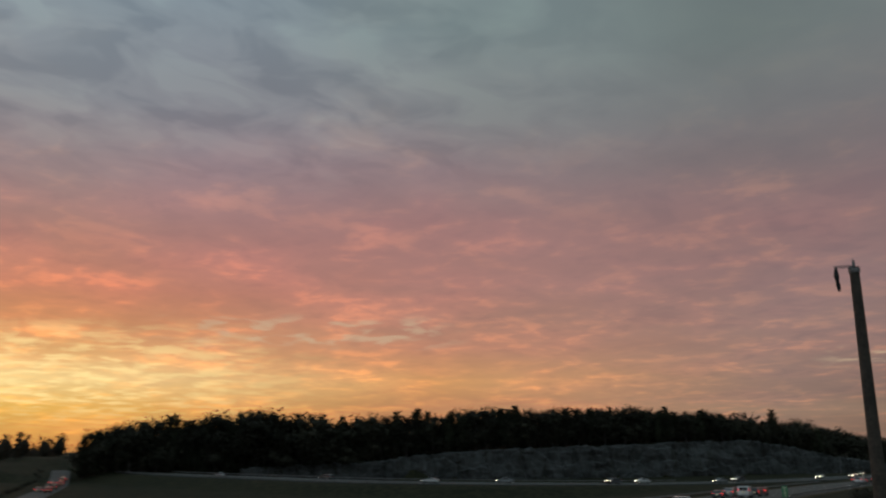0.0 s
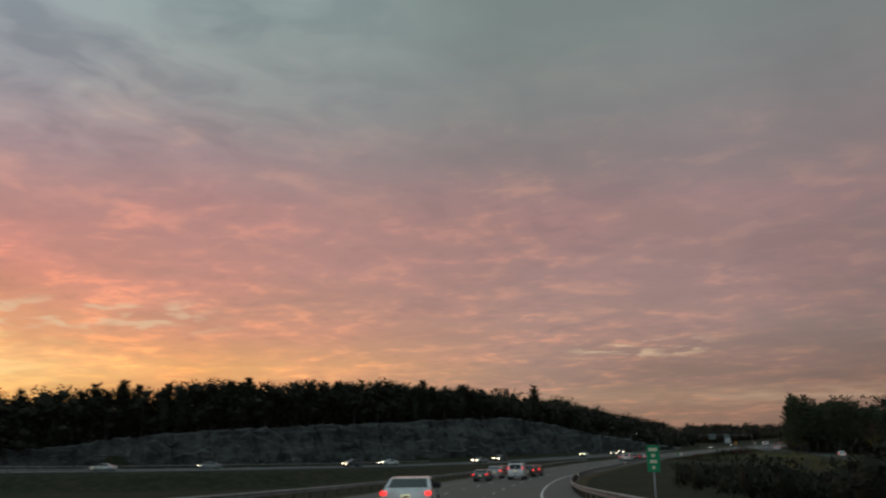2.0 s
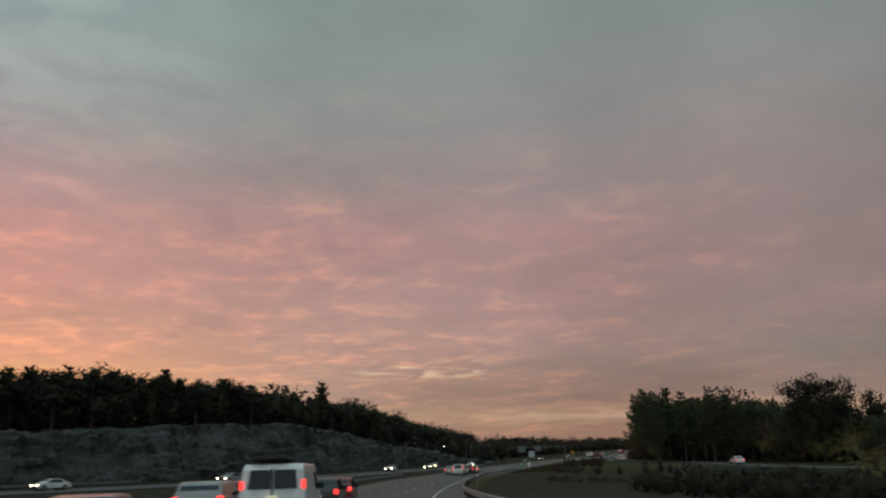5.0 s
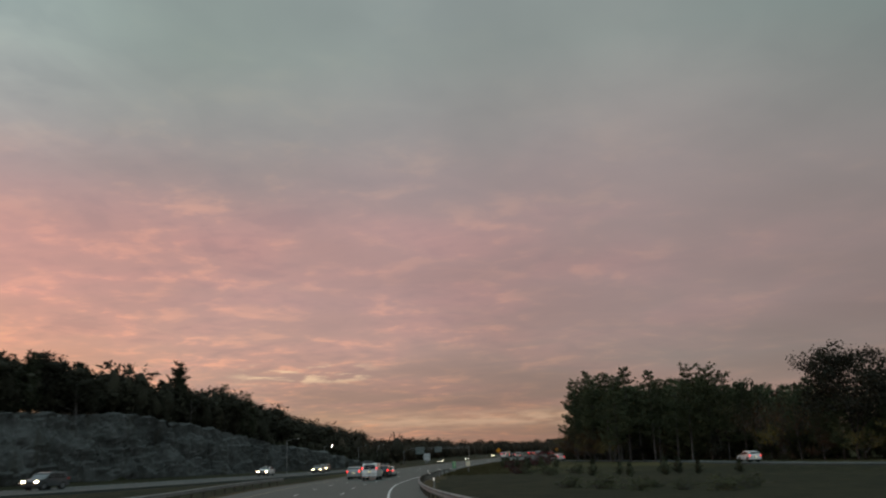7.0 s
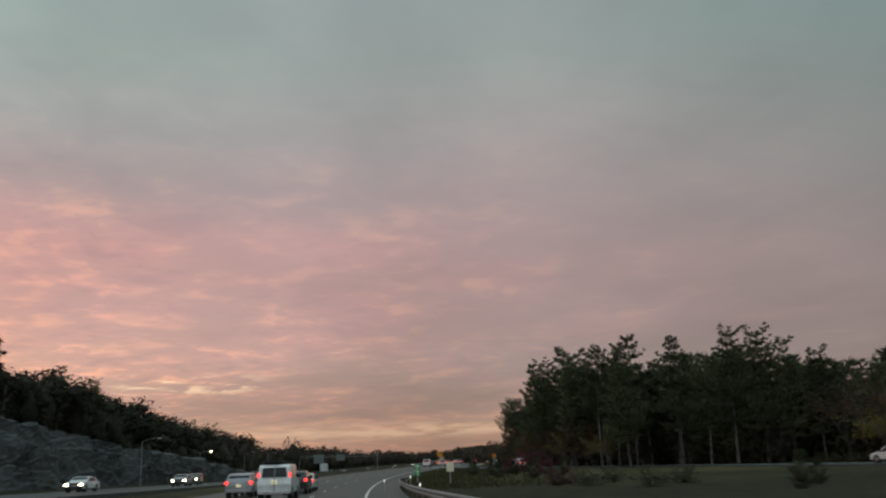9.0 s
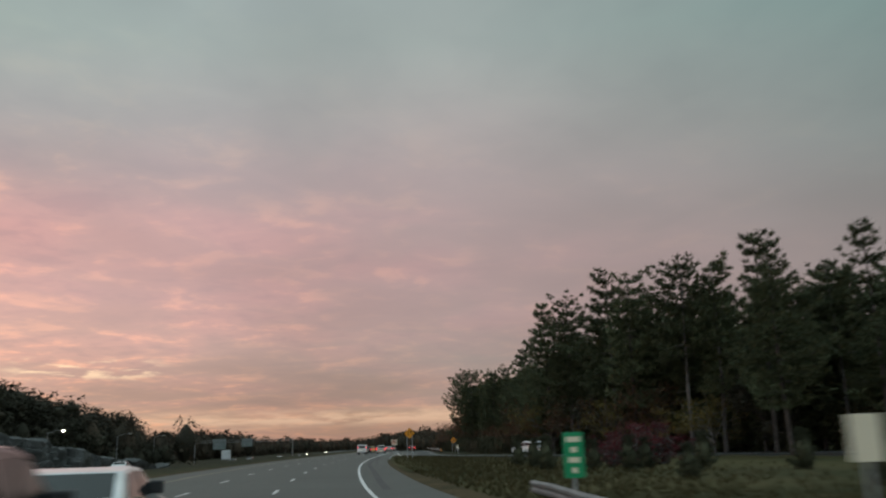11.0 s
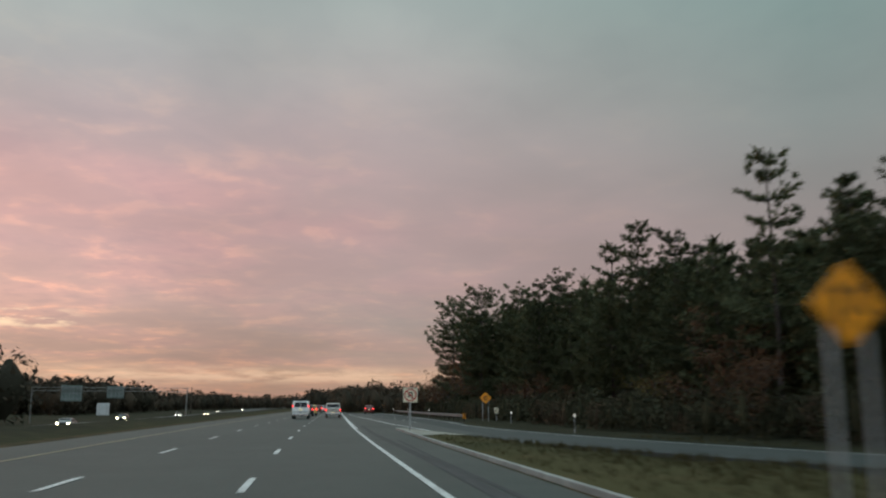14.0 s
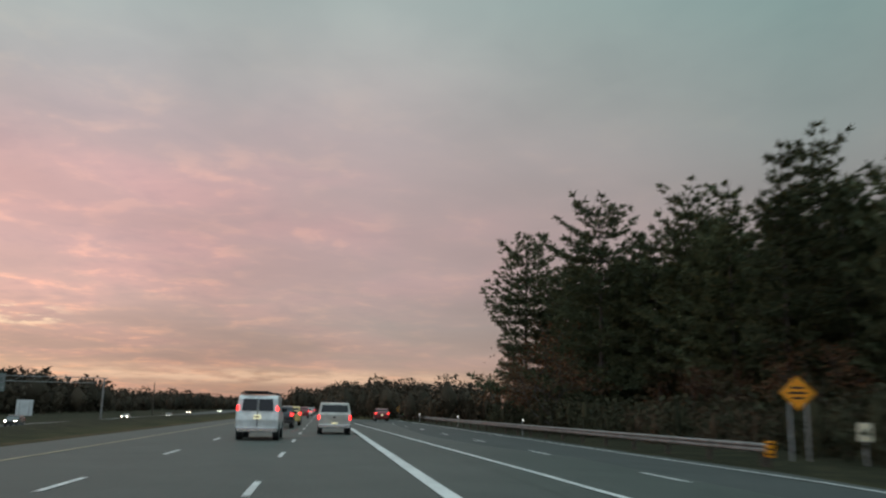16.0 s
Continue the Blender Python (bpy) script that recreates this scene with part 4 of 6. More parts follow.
# pine wood beside the slip road: the tall ones that stand out, then the rows between and behind them
EDGE = [(92, -150), (76, -118), (62, -95), (50, -86), (40, -72), (33.5, -56), (30.5, -38), (29.5, -10), (31, 15), (31, 40), (30, 65), (27, 88), (26, 96)]
TALL = [("edge_pine", 24.0, 92.5, 21.2, 0.7), ("edge_pine", 24.6, 70.3, 20.4, 3.6), ("pine2", 28.9, 73.1, 18.6, 0.3), ("pine4", 29.2, 62.0, 19.4, 0.8), ("pine0", 29.8, 55.8, 18.6, 2.4), ("pine4", 31.0, 48.2, 19.4, 1.9), ("pine0", 28.1, 46.7, 18.4, 4.4),
        ("tier_pine", 32.7, 30.6, 20.6, 2.6), ("tier_pine", 31.7, 19.8, 20.8, 4.2), ("pine1", 32.4, 11.2, 17.8, 0.9), ("tier_pine", 29.5, -9.8, 19.2, 2.2), ("pine2", 26.6, -37.4, 20.6, 5.2),
        ("pine4", 28.6, -42.2, 20.2, 1.0), ("pine1", 31.7, -54.0, 21.0, 2.0), ("pine4", 31.6, -61.8, 19.6, 3.3), ("pine3", 35.1, -68.6, 19.2, 0.2), ("pine1", 37.6, -70.6, 19.0, 5.0),
        ("tier_pine", 39.3, -78.0, 20.2, 1.2), ("pine0", 36.9, -86.2, 17.8, 2.9), ("tier_pine", 43.9, -88.0, 18.4, 0.5), ("pine1", 51.0, -89.6, 18.6, 4.0), ("pine4", 54.6, -91.2, 18.2, 1.4), ("pine0", 57.4, -93.4, 16.8, 5.6), ("pine4", 60.2, -96.4, 14.6, 2.7)]
for key, x, y, top, turn in TALL:
    N.plant(key, x, y, top - ground_at(x, y), turn)
for x, y, r, f in row_along(EDGE, 5.2, (0.0, 3.6, 8.5, 15), 0.9):
    if r == 3 and y > -75:
        continue
    near = r == 0
    key = "pine%d" % rng.integers(0, 5) if near else "back%d" % rng.integers(0, 2)
    top = np.interp(y, [-150, -118, -103, -94, -90, -85, -75, -68, -57, -52, -45, -38, -28, -20, -10, 5, 17, 26, 36, 54, 80, 97],
                    [9, 9.5, 12, 13.5, 14.5, 15.8, 17, 16.6, 18.4, 18, 16.8, 16.2, 15.9, 15.9, 15.4, 15.6, 16.6, 17.6, 16.8, 17.2, 17.8, 16.0]) * rng.uniform(0.86, 1.02)
    if min(math.hypot(x - q[1], y - q[2]) for q in TALL) < 2.6:
        continue
    if near and y > -36:
        key = ("pine2", "pine0", "pine2", "pine4")[rng.integers(0, 4)]
    if near and -92 < y < -44 and rng.random() < 0.6:
        key = "pine3"
    N.plant(key, x, y, top, rng.uniform(0, 6.28), squeeze=rng.uniform(0.9, 1.15))
for x, y, h in ((21.3, 77.1, 9.5), (19.4, 67.3, 7.0), (26.8, -35.8, 7.5), (27.4, -52.2, 7.0)):
    N.plant("rust0", x, y, h, h)
N.plant("big_oak", 74.5, -116, 18.5, 0.4)
N.plant("oak0", 84, -122, 15.5, 2.4)
for x, y, r, f in row_along([(x - 3.0, y) for x, y in EDGE], 11.0, (0.0,), 1.2):
    key = ("rust0", "rust1", "gold", "bare", "rust0", "oak2")[rng.integers(0, 6)]
    N.plant(key, x, y, rng.uniform(4.0, 8.5), rng.uniform(0, 6.28))
for x, y, h, key in ((30.4, -57.5, 6.5, "gold"), (33.0, -63.5, 7.5, "rust1"), (36.0, -72.0, 6.0, "gold"), (31.5, -60.8, 5.0, "oak2")):
    N.plant(key, x, y, h, 3.0 * h)
for x, y in ((62.0, -99.5), (65.0, -102.5), (68.0, -106.0), (63.6, -101.0), (70.5, -110.0), (66.6, -104.0)):
    N.plant("bare", x, y, rng.uniform(11.5, 13.5), rng.uniform(0, 6.28))
for x, y, h, w in RED:
    N.plant("red_shrub", x, y, h, rng.uniform(0, 6.28), squeeze=w)
for x, y in ((22, -147), (24.5, -151), (27.5, -156), (30, -150), (26, -145)):
    N.plant("shrub" if x > 24 else "red_shrub", x, y, rng.uniform(1.3, 1.9), rng.uniform(0, 6.28))
for x, y in ((33, -166), (37, -168), (41, -164), (45, -161), (50, -158), (36, -160), (43, -157)):
    N.plant("young_pine", x, y, rng.uniform(1.3, 2.1), rng.uniform(0, 6.28), squeeze=1.2)
for x, y, h in ((14.8, -91.7, 1.7), (15.0, -97.7, 1.9), (14.9, -102.5, 2.0), (17.2, -104.5, 1.7), (18.3, -108, 1.9), (20, -105, 1.8), (22.5, -107, 2.0), (18, -118, 1.5), (21.5, -126, 1.9), (25.5, -112, 2.0)):
    N.plant("young_pine", x, y, h, rng.uniform(0, 6.28), squeeze=1.15)
for x, y in ((34, -203), (36.5, -206), (38, -201), (40, -205), (42.5, -207), (44, -203), (31.5, -200)):
    N.plant("shrub", x, y, rng.uniform(0.9, 1.4), rng.uniform(0, 6.28), squeeze=1.2)
for x, y, h in ((68.2, -247, 4.6), (72.9, -238.5, 4.4), (70.5, -244, 3.6), (76, -236, 3.8), (66.5, -252, 3.2)):
    N.plant("gold", x, y, h, rng.uniform(0, 6.28), squeeze=1.25)

# wood on the hill above the rock cut
run_cut = np.concatenate([[0], np.cumsum(np.linalg.norm(np.diff(CUT[:, :2], axis=0), axis=1))])
for r, dn in enumerate((7.0, 12.0, 19.0)):
    s = run_cut[-1] * 0.01
    while s < np.interp(6.62, range(len(run_cut)), run_cut):
        k = float(np.interp(s, run_cut, range(len(run_cut))))
        p = at_line(CUT, s, -dn + rng.normal(0, 1.4))[0]
        goal = np.interp(k, [0.0, 0.25, 0.6, 0.9, 1.2, 1.7, 2.4, 2.9, 3.7, 4.6, 5.2, 5.6, 6.1, 6.5, 6.62], [18.5, 24, 26.5, 27.5, 24.5, 26, 28, 29, 29.3, 27.5, 24, 22.8, 21, 18.5, 16])
        zg = ground_at(p[0], p[1])
        hgt = max(5.0, goal - zg) * rng.uniform(0.8, 1.06)
        key = ("oak0", "oak1", "oak2", "oak0", "spruce0", "spruce1", "spruce0", "oak1")[rng.integers(0, 8)]
        N.plant(key, p[0], p[1], hgt, rng.uniform(0, 6.28), squeeze=1.35 if key.startswith("oak") else 1.1)
        s += rng.uniform(4.2, 7.0)
N.plant("spruce0", -77.0, -56.5, 17.5, 0.4, squeeze=1.1)
N.plant("tier_pine", -72.0, -38.5, 15.5, 0.4)
N.plant("pine4", -69.5, -29.0, 14.5, 1.4)

# lower wood beyond the cut, and single trees by the far carriageway
for x, y, r, f in row_along([(-73, 126), (-75, 105), (-74, 80), (-72, 40), (-70, 5), (-72, -20)], 6.0, (2.0, 8.0, 15.0, 24.0), 1.5):
    top = np.interp(f, [0, 0.1, 0.3, 0.7, 1.0], [13, 15.5, 17, 15, 15]) * rng.uniform(0.75, 1.08) + (3 if r > 1 else 0)
    N.plant(("oak0", "oak1", "oak2")[rng.integers(0, 3)], x, y, top, rng.uniform(0, 6.28), squeeze=1.4)


# far woods: uneven clumps of leaves in one sheet of growth
def far_woods(rows, seed, mat=None, bushy=0.26, bits=130, grain=0.036, conics=0.08, cap=0.1, core=0.5):
    rg = np.random.default_rng(seed)
    spots = []
    for (x0, y0, x1, y1, count, low, high, deep) in rows:
        for k in range(count):
            f, off = rg.random(), rg.uniform(0, deep)
            nx, ny = (y1 - y0), -(x1 - x0)
            nl = math.hypot(nx, ny)
            spots.append((x0 + (x1 - x0) * f + nx / nl * off, y0 + (y1 - y0) * f + ny / nl * off, rg.uniform(low, high) * (1.15 if rg.random() < 0.12 else 1.0)))
    spots = np.array(spots)
    spots = spots[np.abs(nearest(RAMP, spots[:, :2])[1]) > 5.0]
    zg = heights(spots[:, :2])
    cv, cf, tris = [], [], []
    for (x, y, h), z in zip(spots, zg):
        conic = rg.random() < conics
        wide = h * (0.65 * bushy if conic else bushy)
        kv, kf = lumpy((x, y, z + h * 0.46), wide * core, h * 0.4, rg, 7, 5, 0.7 if conic else 0.1, 0.22)
        base = len(cv)
        cv += kv
        cf += [[base + i for i in q] for q in kf]
        t = rg.random(bits)
        rr = wide * ((1 - t) ** 0.8 if conic else np.sqrt(np.maximum(0.03, 1 - (1.7 * t - 0.8) ** 2)))
        a = rg.uniform(0, 6.28, bits)
        lobe = 1 + 0.25 * np.sin(3 * a + x) * np.sin(9 * t + y)
        rr = rr * lobe * rg.uniform(0.5, 1.1, bits)
        c = np.column_stack([x + rr * np.cos(a), y + rr * np.sin(a), z + h * (0.04 + 0.96 * t)])
        tris.append(c[:, None] + rg.normal(0, 1, (bits, 3, 3)) * (min(h * grain, cap + 0.02 * h) * rg.uniform(0.6, 1.4, bits))[:, None, None])
    bitsv = np.concatenate(tris).reshape(-1, 3)
    base = len(cv)
    cv += bitsv.tolist()
    cf += (base + np.arange(len(bitsv)).reshape(-1, 3)).tolist()
    return mesh_of("far_woods", cv, cf, mat or LEAF_FAR, True)


woods = new("far_woods", far_woods([(-84, 385, -78, 225, 150, 10.0, 13.0, 40), (-92, 560, -86, 385, 100, 6, 8.5, 40), (-64, 900, -84, 560, 130, 9, 14, 60), (-30, 1250, -60, 900, 70, 11, 16, 100),
                                    (20, 720, 24, 300, 200, 7.0, 9.5, 30), (60, 1400, 22, 720, 130, 9, 14, 80), (-900, -330, -290, -420, 90, 7, 11, 60), (-1000, -120, -330, -300, 160, 9, 14, 120)],
                                   3, None, 0.38, 150, 0.045, 0.1, 1.0, 0.68))
tagged(woods, "dark mixed woodland along the horizon", "woodland", kind="stuff")
nearer = [(25, 300, 27, 200, 90, 6, 8.2, 22), (27, 200, 26, 112, 110, 4.4, 6.4, 22), (56, -70, 70, 180, 110, 13, 17, 30), (-150, -20, -90, 120, 110, 12, 15, 40), (110, -250, 95, -150, 60, 9, 14, 30)]
tagged(new("woodland_edge", far_woods(nearer, 4, None, 0.38, 330, 0.028, 0.1, 0.1, 0.62)), "dark mixed wood behind the roadside trees", "woodland", kind="stuff")
cut_pts = [tuple(at_line(CUT, q2, -6.0)[0][:2]) for q2 in np.linspace(2, np.interp(6.6, range(len(run_cut)), run_cut), 12)]
thick = [(*cut_pts[i + 1], *cut_pts[i], 50, 6.5, 12.5, 16) for i in range(11)] + [(-76, -20, -76, 122, 60, 3, 7, 14)]
tagged(new("undergrowth", far_woods(thick, 14, LEAF_OAK, 0.42, 90, 0.045, 0.2, 0.3)), "dense dark undergrowth below the hill trees", "undergrowth", kind="stuff")
thick = [(EDGE[i][0] + 1, EDGE[i][1], EDGE[i + 1][0] + 1, EDGE[i + 1][1], 22, 2.5, 6.0, 16) for i in range(len(EDGE) - 1)]
verge = [tuple(at_line(MAIN, q2, 19.0)[0][:2]) for q2 in np.linspace(S_END - 322, S_END - 250, 6)]
field = [(*verge[i], *verge[i + 1], 60, 0.9, 2.2, 24) for i in range(5)]
verge = [tuple(at_line(MAIN, q2, 15.0)[0][:2]) for q2 in np.linspace(S_END - 385, S_END - 322, 5)]
field += [(*verge[i], *verge[i + 1], 40, 1.2, 2.8, 22) for i in range(4)] + [(-260, -329, -100, -388, 80, 0.6, 1.1, 3)]
tagged(new("brush", far_woods(field, 16, LEAF_OAK, 0.5, 230, 0.04)), "low dark brush on the field beside the highway", "brush", kind="stuff")
tagged(new("undergrowth", far_woods(thick, 15, LEAF_UNDER, 0.4, 280, 0.036, 0.08, 0.08, 0.3)), "dense dark undergrowth below the trees", "undergrowth", kind="stuff")

ramp_side = [tuple(at_line(RAMP, q2, 9.5)[0][:2]) for q2 in np.linspace(s_of(RAMP, 52, -111), s_of(RAMP, 8.2, 90), 22)]
margin = [(*ramp_side[i], *ramp_side[i + 1], 26, *((1.0, 3.0) if ramp_side[i][1] > -48 else (0.6, 1.5)), 13) for i in range(21)]
tagged(new("undergrowth", far_woods(margin, 17, LEAF_UNDER, 0.5, 340, 0.034, 0.08, 0.06, 0.2)), "dense dark brush at the wood's edge", "undergrowth", kind="stuff")
margin = [(*ramp_side[i], *ramp_side[i + 1], 9, *((0.8, 2.4) if ramp_side[i][1] > -48 else (0.5, 1.3)), 10) for i in range(21)] + [(27, 200, 24, 112, 60, 2.0, 4.0, 8)]
tagged(new("brush", far_woods(margin, 18, LEAF_BRUSH, 0.5, 340, 0.032, 0.08, 0.06, 0.2)), "brown autumn brush at the wood's edge", "brush", kind="stuff")


# tufts of grass near the highway
def grass_tufts(seed):
    rg = np.random.default_rng(seed)
    cv, cf = [], []
    count = 0
    while count < 9000:
        s = rg.uniform(S_END - 150, S_END - 19)
        n = 5.6 + abs(rg.normal(0, 6.5))
        p = at_line(MAIN, s, n)[0]
        if abs(float(nearest(RAMP, [(p[0], p[1])])[1][0])) < 3.8:
            continue
        count += 1
        z = max(ground_at(p[0], p[1]), 0.0) + 0.02
        for q in range(3):
            h = rg.uniform(0.08, 0.26)
            a = rg.uniform(0, 6.28)
            w = 0.035
            lx, ly = rg.normal(0, 0.09, 2)
            i = len(cv)
            cv.extend([(p[0] + w * math.cos(a), p[1] + w * math.sin(a), z), (p[0] - w * math.cos(a), p[1] - w * math.sin(a), z), (p[0] + lx, p[1] + ly, z + h)])
            cf.append((i, i + 1, i + 2))
    return mesh_of("grass_tufts", cv, cf, BLADES)


tagged(new("grass_tufts", grass_tufts(8)), "tufts of rough uncut grass", "grass", kind="stuff")


# ---- rails, signs, poles ----
W_BEAM = [(-0.04, 0.0), (0.03, 0.05), (0.03, 0.10), (-0.02, 0.155), (0.03, 0.21), (0.03, 0.26), (-0.04, 0.31)]


def guard_rail(line, s0, s1, n, face, label, gap=3.8):
    """A W-beam on steel posts; face: 1 when traffic passes on its left side, -1 on its right."""
    f = n if callable(n) else (lambda s: n)
    t = thing("guard_rail", label, "guard rail")
    k = max(2, int((s1 - s0) / 2.0))
    rows = []
    for s in np.linspace(s0, s1, k):
        p, yaw, _ = at_line(line, s, f(s))
        z = p[2]
        rows.append([tuple(at_line(line, s, f(s) - face * dx2)[0][:2]) + (z + 0.42 + dz2,) for dx2, dz2 in W_BEAM])
    m = len(W_BEAM)
    verts = [v for r in rows for v in r]
    faces = [(i * m + j, i * m + j + 1, (i + 1) * m + j + 1, (i + 1) * m + j) for i in range(k - 1) for j in range(m - 1)]
    rail = part("rail", mesh_of("rail", verts, faces, STEEL), STEEL, t)
    sol = rail.modifiers.new("thick", "SOLIDIFY")
    sol.thickness = 0.012
    post = to_mesh("post", boxed(-0.07, 0.07, -0.09, 0.09, -0.6, 0.7, bevel=0.01), WOOD_POLE)
    s = s0 + 0.5
    while s < s1:
        p, yaw, _ = at_line(line, s, f(s) + face * 0.14)
        q = part("post", post, None, t)
        q.matrix_basis = pose(*p, 0, 0, yaw)
        s += gap
    return t


def marker_post(x, y, label="thin white roadside marker post with a reflector", h=1.15):
    t = thing("marker_post", label, "marker post", pose(x, y, ground_at(x, y)), "marker posts")
    part("post", boxed(-0.03, 0.03, -0.015, 0.015, -0.3, h, bevel=0.006), POST_STEEL, t)
    part("reflector", boxed(-0.04, 0.04, -0.03, -0.016, h - 0.19, h - 0.03, bevel=0.005), REFLECTOR_GLOW, t)
    return t


sA, sB = S0 + 40, s_of(MAIN, 5, -131)
guard_rail(MAIN, s_of(MAIN, 90, -383), sB, lambda s: 4.75 + 0.9 * float(smooth01((s - sB + 9) / 9)), 1, "grey steel guard rail along the outer shoulder")
guard_rail(MAIN, s_of(MAIN, 100, -400), s_of(MAIN, 8, -165), lambda s: -12.6, -1, "grey steel guard rail along the median")
rail2_s0 = s_of(MAIN, 0.2, 26)
guard_rail(MAIN, rail2_s0, s_of(MAIN, 3, 230), lambda s: 14.3 - 0.008 * (s - rail2_s0), 1, "steel guard rail beside the joining lane")
guard_rail(ONCOMING, 420, 930, lambda s: -8.6, 1, "steel guard rail of the far carriageway", 5.0)
guard_rail(ONCOMING, 560, 850, lambda s: 8.4, -1, "steel guard rail on the near side of the far carriageway", 5.0)
p, yaw, _ = at_line(MAIN, rail2_s0 - 0.2, 14.3)
end = thing("rail_end_marker", "yellow striped end marker on the guard rail", "marker", pose(p[0], p[1], p[2], 0, 0, yaw))
part("panel", boxed(-0.15, 0.15, -0.04, 0.0, 0.3, 0.82, bevel=0.02), SIGN_YELLOW, end)
for z in (0.4, 0.56, 0.72):
    part("stripe", boxed(-0.12, 0.12, -0.046, -0.04, z - 0.03, z + 0.03), SIGN_BLACK, end)
part("post", boxed(-0.06, 0.06, 0.03, 0.15, -0.5, 0.8), WOOD_POLE, end)
for x, y in ((17.3, 15.5), (15.9, -9.1), (15.2, 60), (14.8, 85), (14.4, 112), (31.2, -30), (9.6, -146)):
    marker_post(x, y)
for s, n in ((s_of(MAIN, 19, -207), 5.6), (s_of(MAIN, 52, -299), 5.2), (s_of(MAIN, 11, -166), 5.2), (s_of(MAIN, 8, -150), 5.4)):
    p, yaw, _ = at_line(MAIN, s, n)
    marker_post(p[0], p[1])


def prism(outline, y0, y1):
    """A flat plate from an outline in x and z."""
    bm = bmesh.new()
    f0 = [bm.verts.new((x, y0, z)) for x, z in outline]
    f1 = [bm.verts.new((x, y1, z)) for x, z in outline]
    bm.faces.new(f0)
    bm.faces.new(f1[::-1])
    k = len(outline)
    for i in range(k):
        bm.faces.new((f0[i], f0[(i + 1) % k], f1[(i + 1) % k], f1[i]))
    return bm


def round_rect(w, h, r=0.05, cz=0.0, turn=0.0):
    out = []
    for cx, cy, a0 in ((w / 2 - r, h / 2 - r, 0), (-w / 2 + r, h / 2 - r, 90), (-w / 2 + r, -h / 2 + r, 180), (w / 2 - r, -h / 2 + r, 270)):
        for a in (0, 30, 60, 90):
            t = radians(a0 + a)
            out.append((cx + r * math.cos(t), cy + r * math.sin(t)))
    c, s = math.cos(radians(turn)), math.sin(radians(turn))
    return [(x * c - z * s, x * s + z * c + cz) for x, z in out]


def band(points, width):
    """A bent strip of even width, as an outline."""
    pts2 = [Vector(q) for q in points]
    left2, right2 = [], []
    for i, q in enumerate(pts2):
        d = (pts2[min(i + 1, len(pts2) - 1)] - pts2[max(i - 1, 0)]).normalized()
        nrm = Vector((-d[1], d[0])) * width / 2
        left2.append(tuple(q + nrm))
        right2.append(tuple(q - nrm))
    return left2 + right2[::-1]


def strip_mesh(points, width, y0, y1):
    """The same bent strip as a solid made of quads."""
    o = band(points, width)
    k = len(points)
    bm = bmesh.new()
    a = [bm.verts.new((x, y0, z)) for x, z in o]
    b2 = [bm.verts.new((x, y1, z)) for x, z in o]
    n = len(o)
    for i in range(k - 1):
        bm.faces.new((a[i], a[i + 1], a[n - 2 - i], a[n - 1 - i]))
        bm.faces.new((b2[i], b2[n - 1 - i], b2[n - 2 - i], b2[i + 1]))
    for i in range(n):
        bm.faces.new((a[i], b2[i], b2[(i + 1) % n], a[(i + 1) % n]))
    return bm


def diamond_sign(name, x, y, centre, side, turn, label, arrows=False, lines=0, posts=2):
    g0 = ground_at(x, y)
    t = thing(name, label, "road sign", pose(x, y, g0, 0, 0, turn))
    h = centre - g0
    plate = part("plate", prism(round_rect(side, side, 0.06, h, 45), -0.012, 0.012), SIGN_YELLOW, t)
    part("border", strip_mesh([(px, pz) for px, pz in round_rect(side * 0.93, side * 0.93, 0.05, h, 45) + round_rect(side * 0.93, side * 0.93, 0.05, h, 45)[:1]], 0.018, -0.018, -0.012), SIGN_BLACK, plate)
    if posts == 2:
        for dx3 in (-0.27 * side * 1.2, 0.27 * side * 1.2):
            part("post", boxed(dx3 - 0.035, dx3 + 0.035, 0.014, 0.09, -0.5, h + 0.25 * side, bevel=0.008), POST_STEEL, t)
    else:
        part("post", boxed(-0.035, 0.035, 0.014, 0.09, -0.5, h + 0.3 * side, bevel=0.008), POST_STEEL, t)
    if arrows:
        k = side
        part("arrow", strip_mesh([(-0.17 * k, h - 0.3 * k), (-0.17 * k, h + 0.2 * k)], 0.085 * k, -0.02, -0.012), SIGN_BLACK, plate)
        part("arrow_head", prism([(-0.17 * k, h + 0.36 * k), (-0.30 * k, h + 0.16 * k), (-0.17 * k, h + 0.2 * k), (-0.04 * k, h + 0.16 * k)], -0.021, -0.012), SIGN_BLACK, plate)
        part("arrow", strip_mesh([(0.36 * k, h - 0.16 * k), (0.27 * k, h - 0.08 * k), (0.2 * k, h + 0.02 * k), (0.17 * k, h + 0.2 * k)], 0.085 * k, -0.02, -0.012), SIGN_BLACK, plate)
        part("arrow_head", prism([(0.17 * k, h + 0.36 * k), (0.04 * k, h + 0.16 * k), (0.17 * k, h + 0.2 * k), (0.30 * k, h + 0.16 * k)], -0.021, -0.012), SIGN_BLACK, plate)
        part("lane_dash", strip_mesh([(0.0, h - 0.4 * k), (0.0, h - 0.26 * k)], 0.045 * k, -0.02, -0.012), SIGN_BLACK, plate)
        part("lane_dash", strip_mesh([(0.0, h - 0.18 * k), (0.0, h - 0.04 * k)], 0.045 * k, -0.02, -0.012), SIGN_BLACK, plate)
    for i in range(lines):
        zz = h + (0.2 - 0.2 * i) * side
        wide = (0.5, 0.7, 0.45)[i] * side
        part("text_bar", boxed(-wide / 2, wide / 2, -0.018, -0.012, zz - 0.045 * side, zz + 0.045 * side), SIGN_BLACK, plate)
    return t


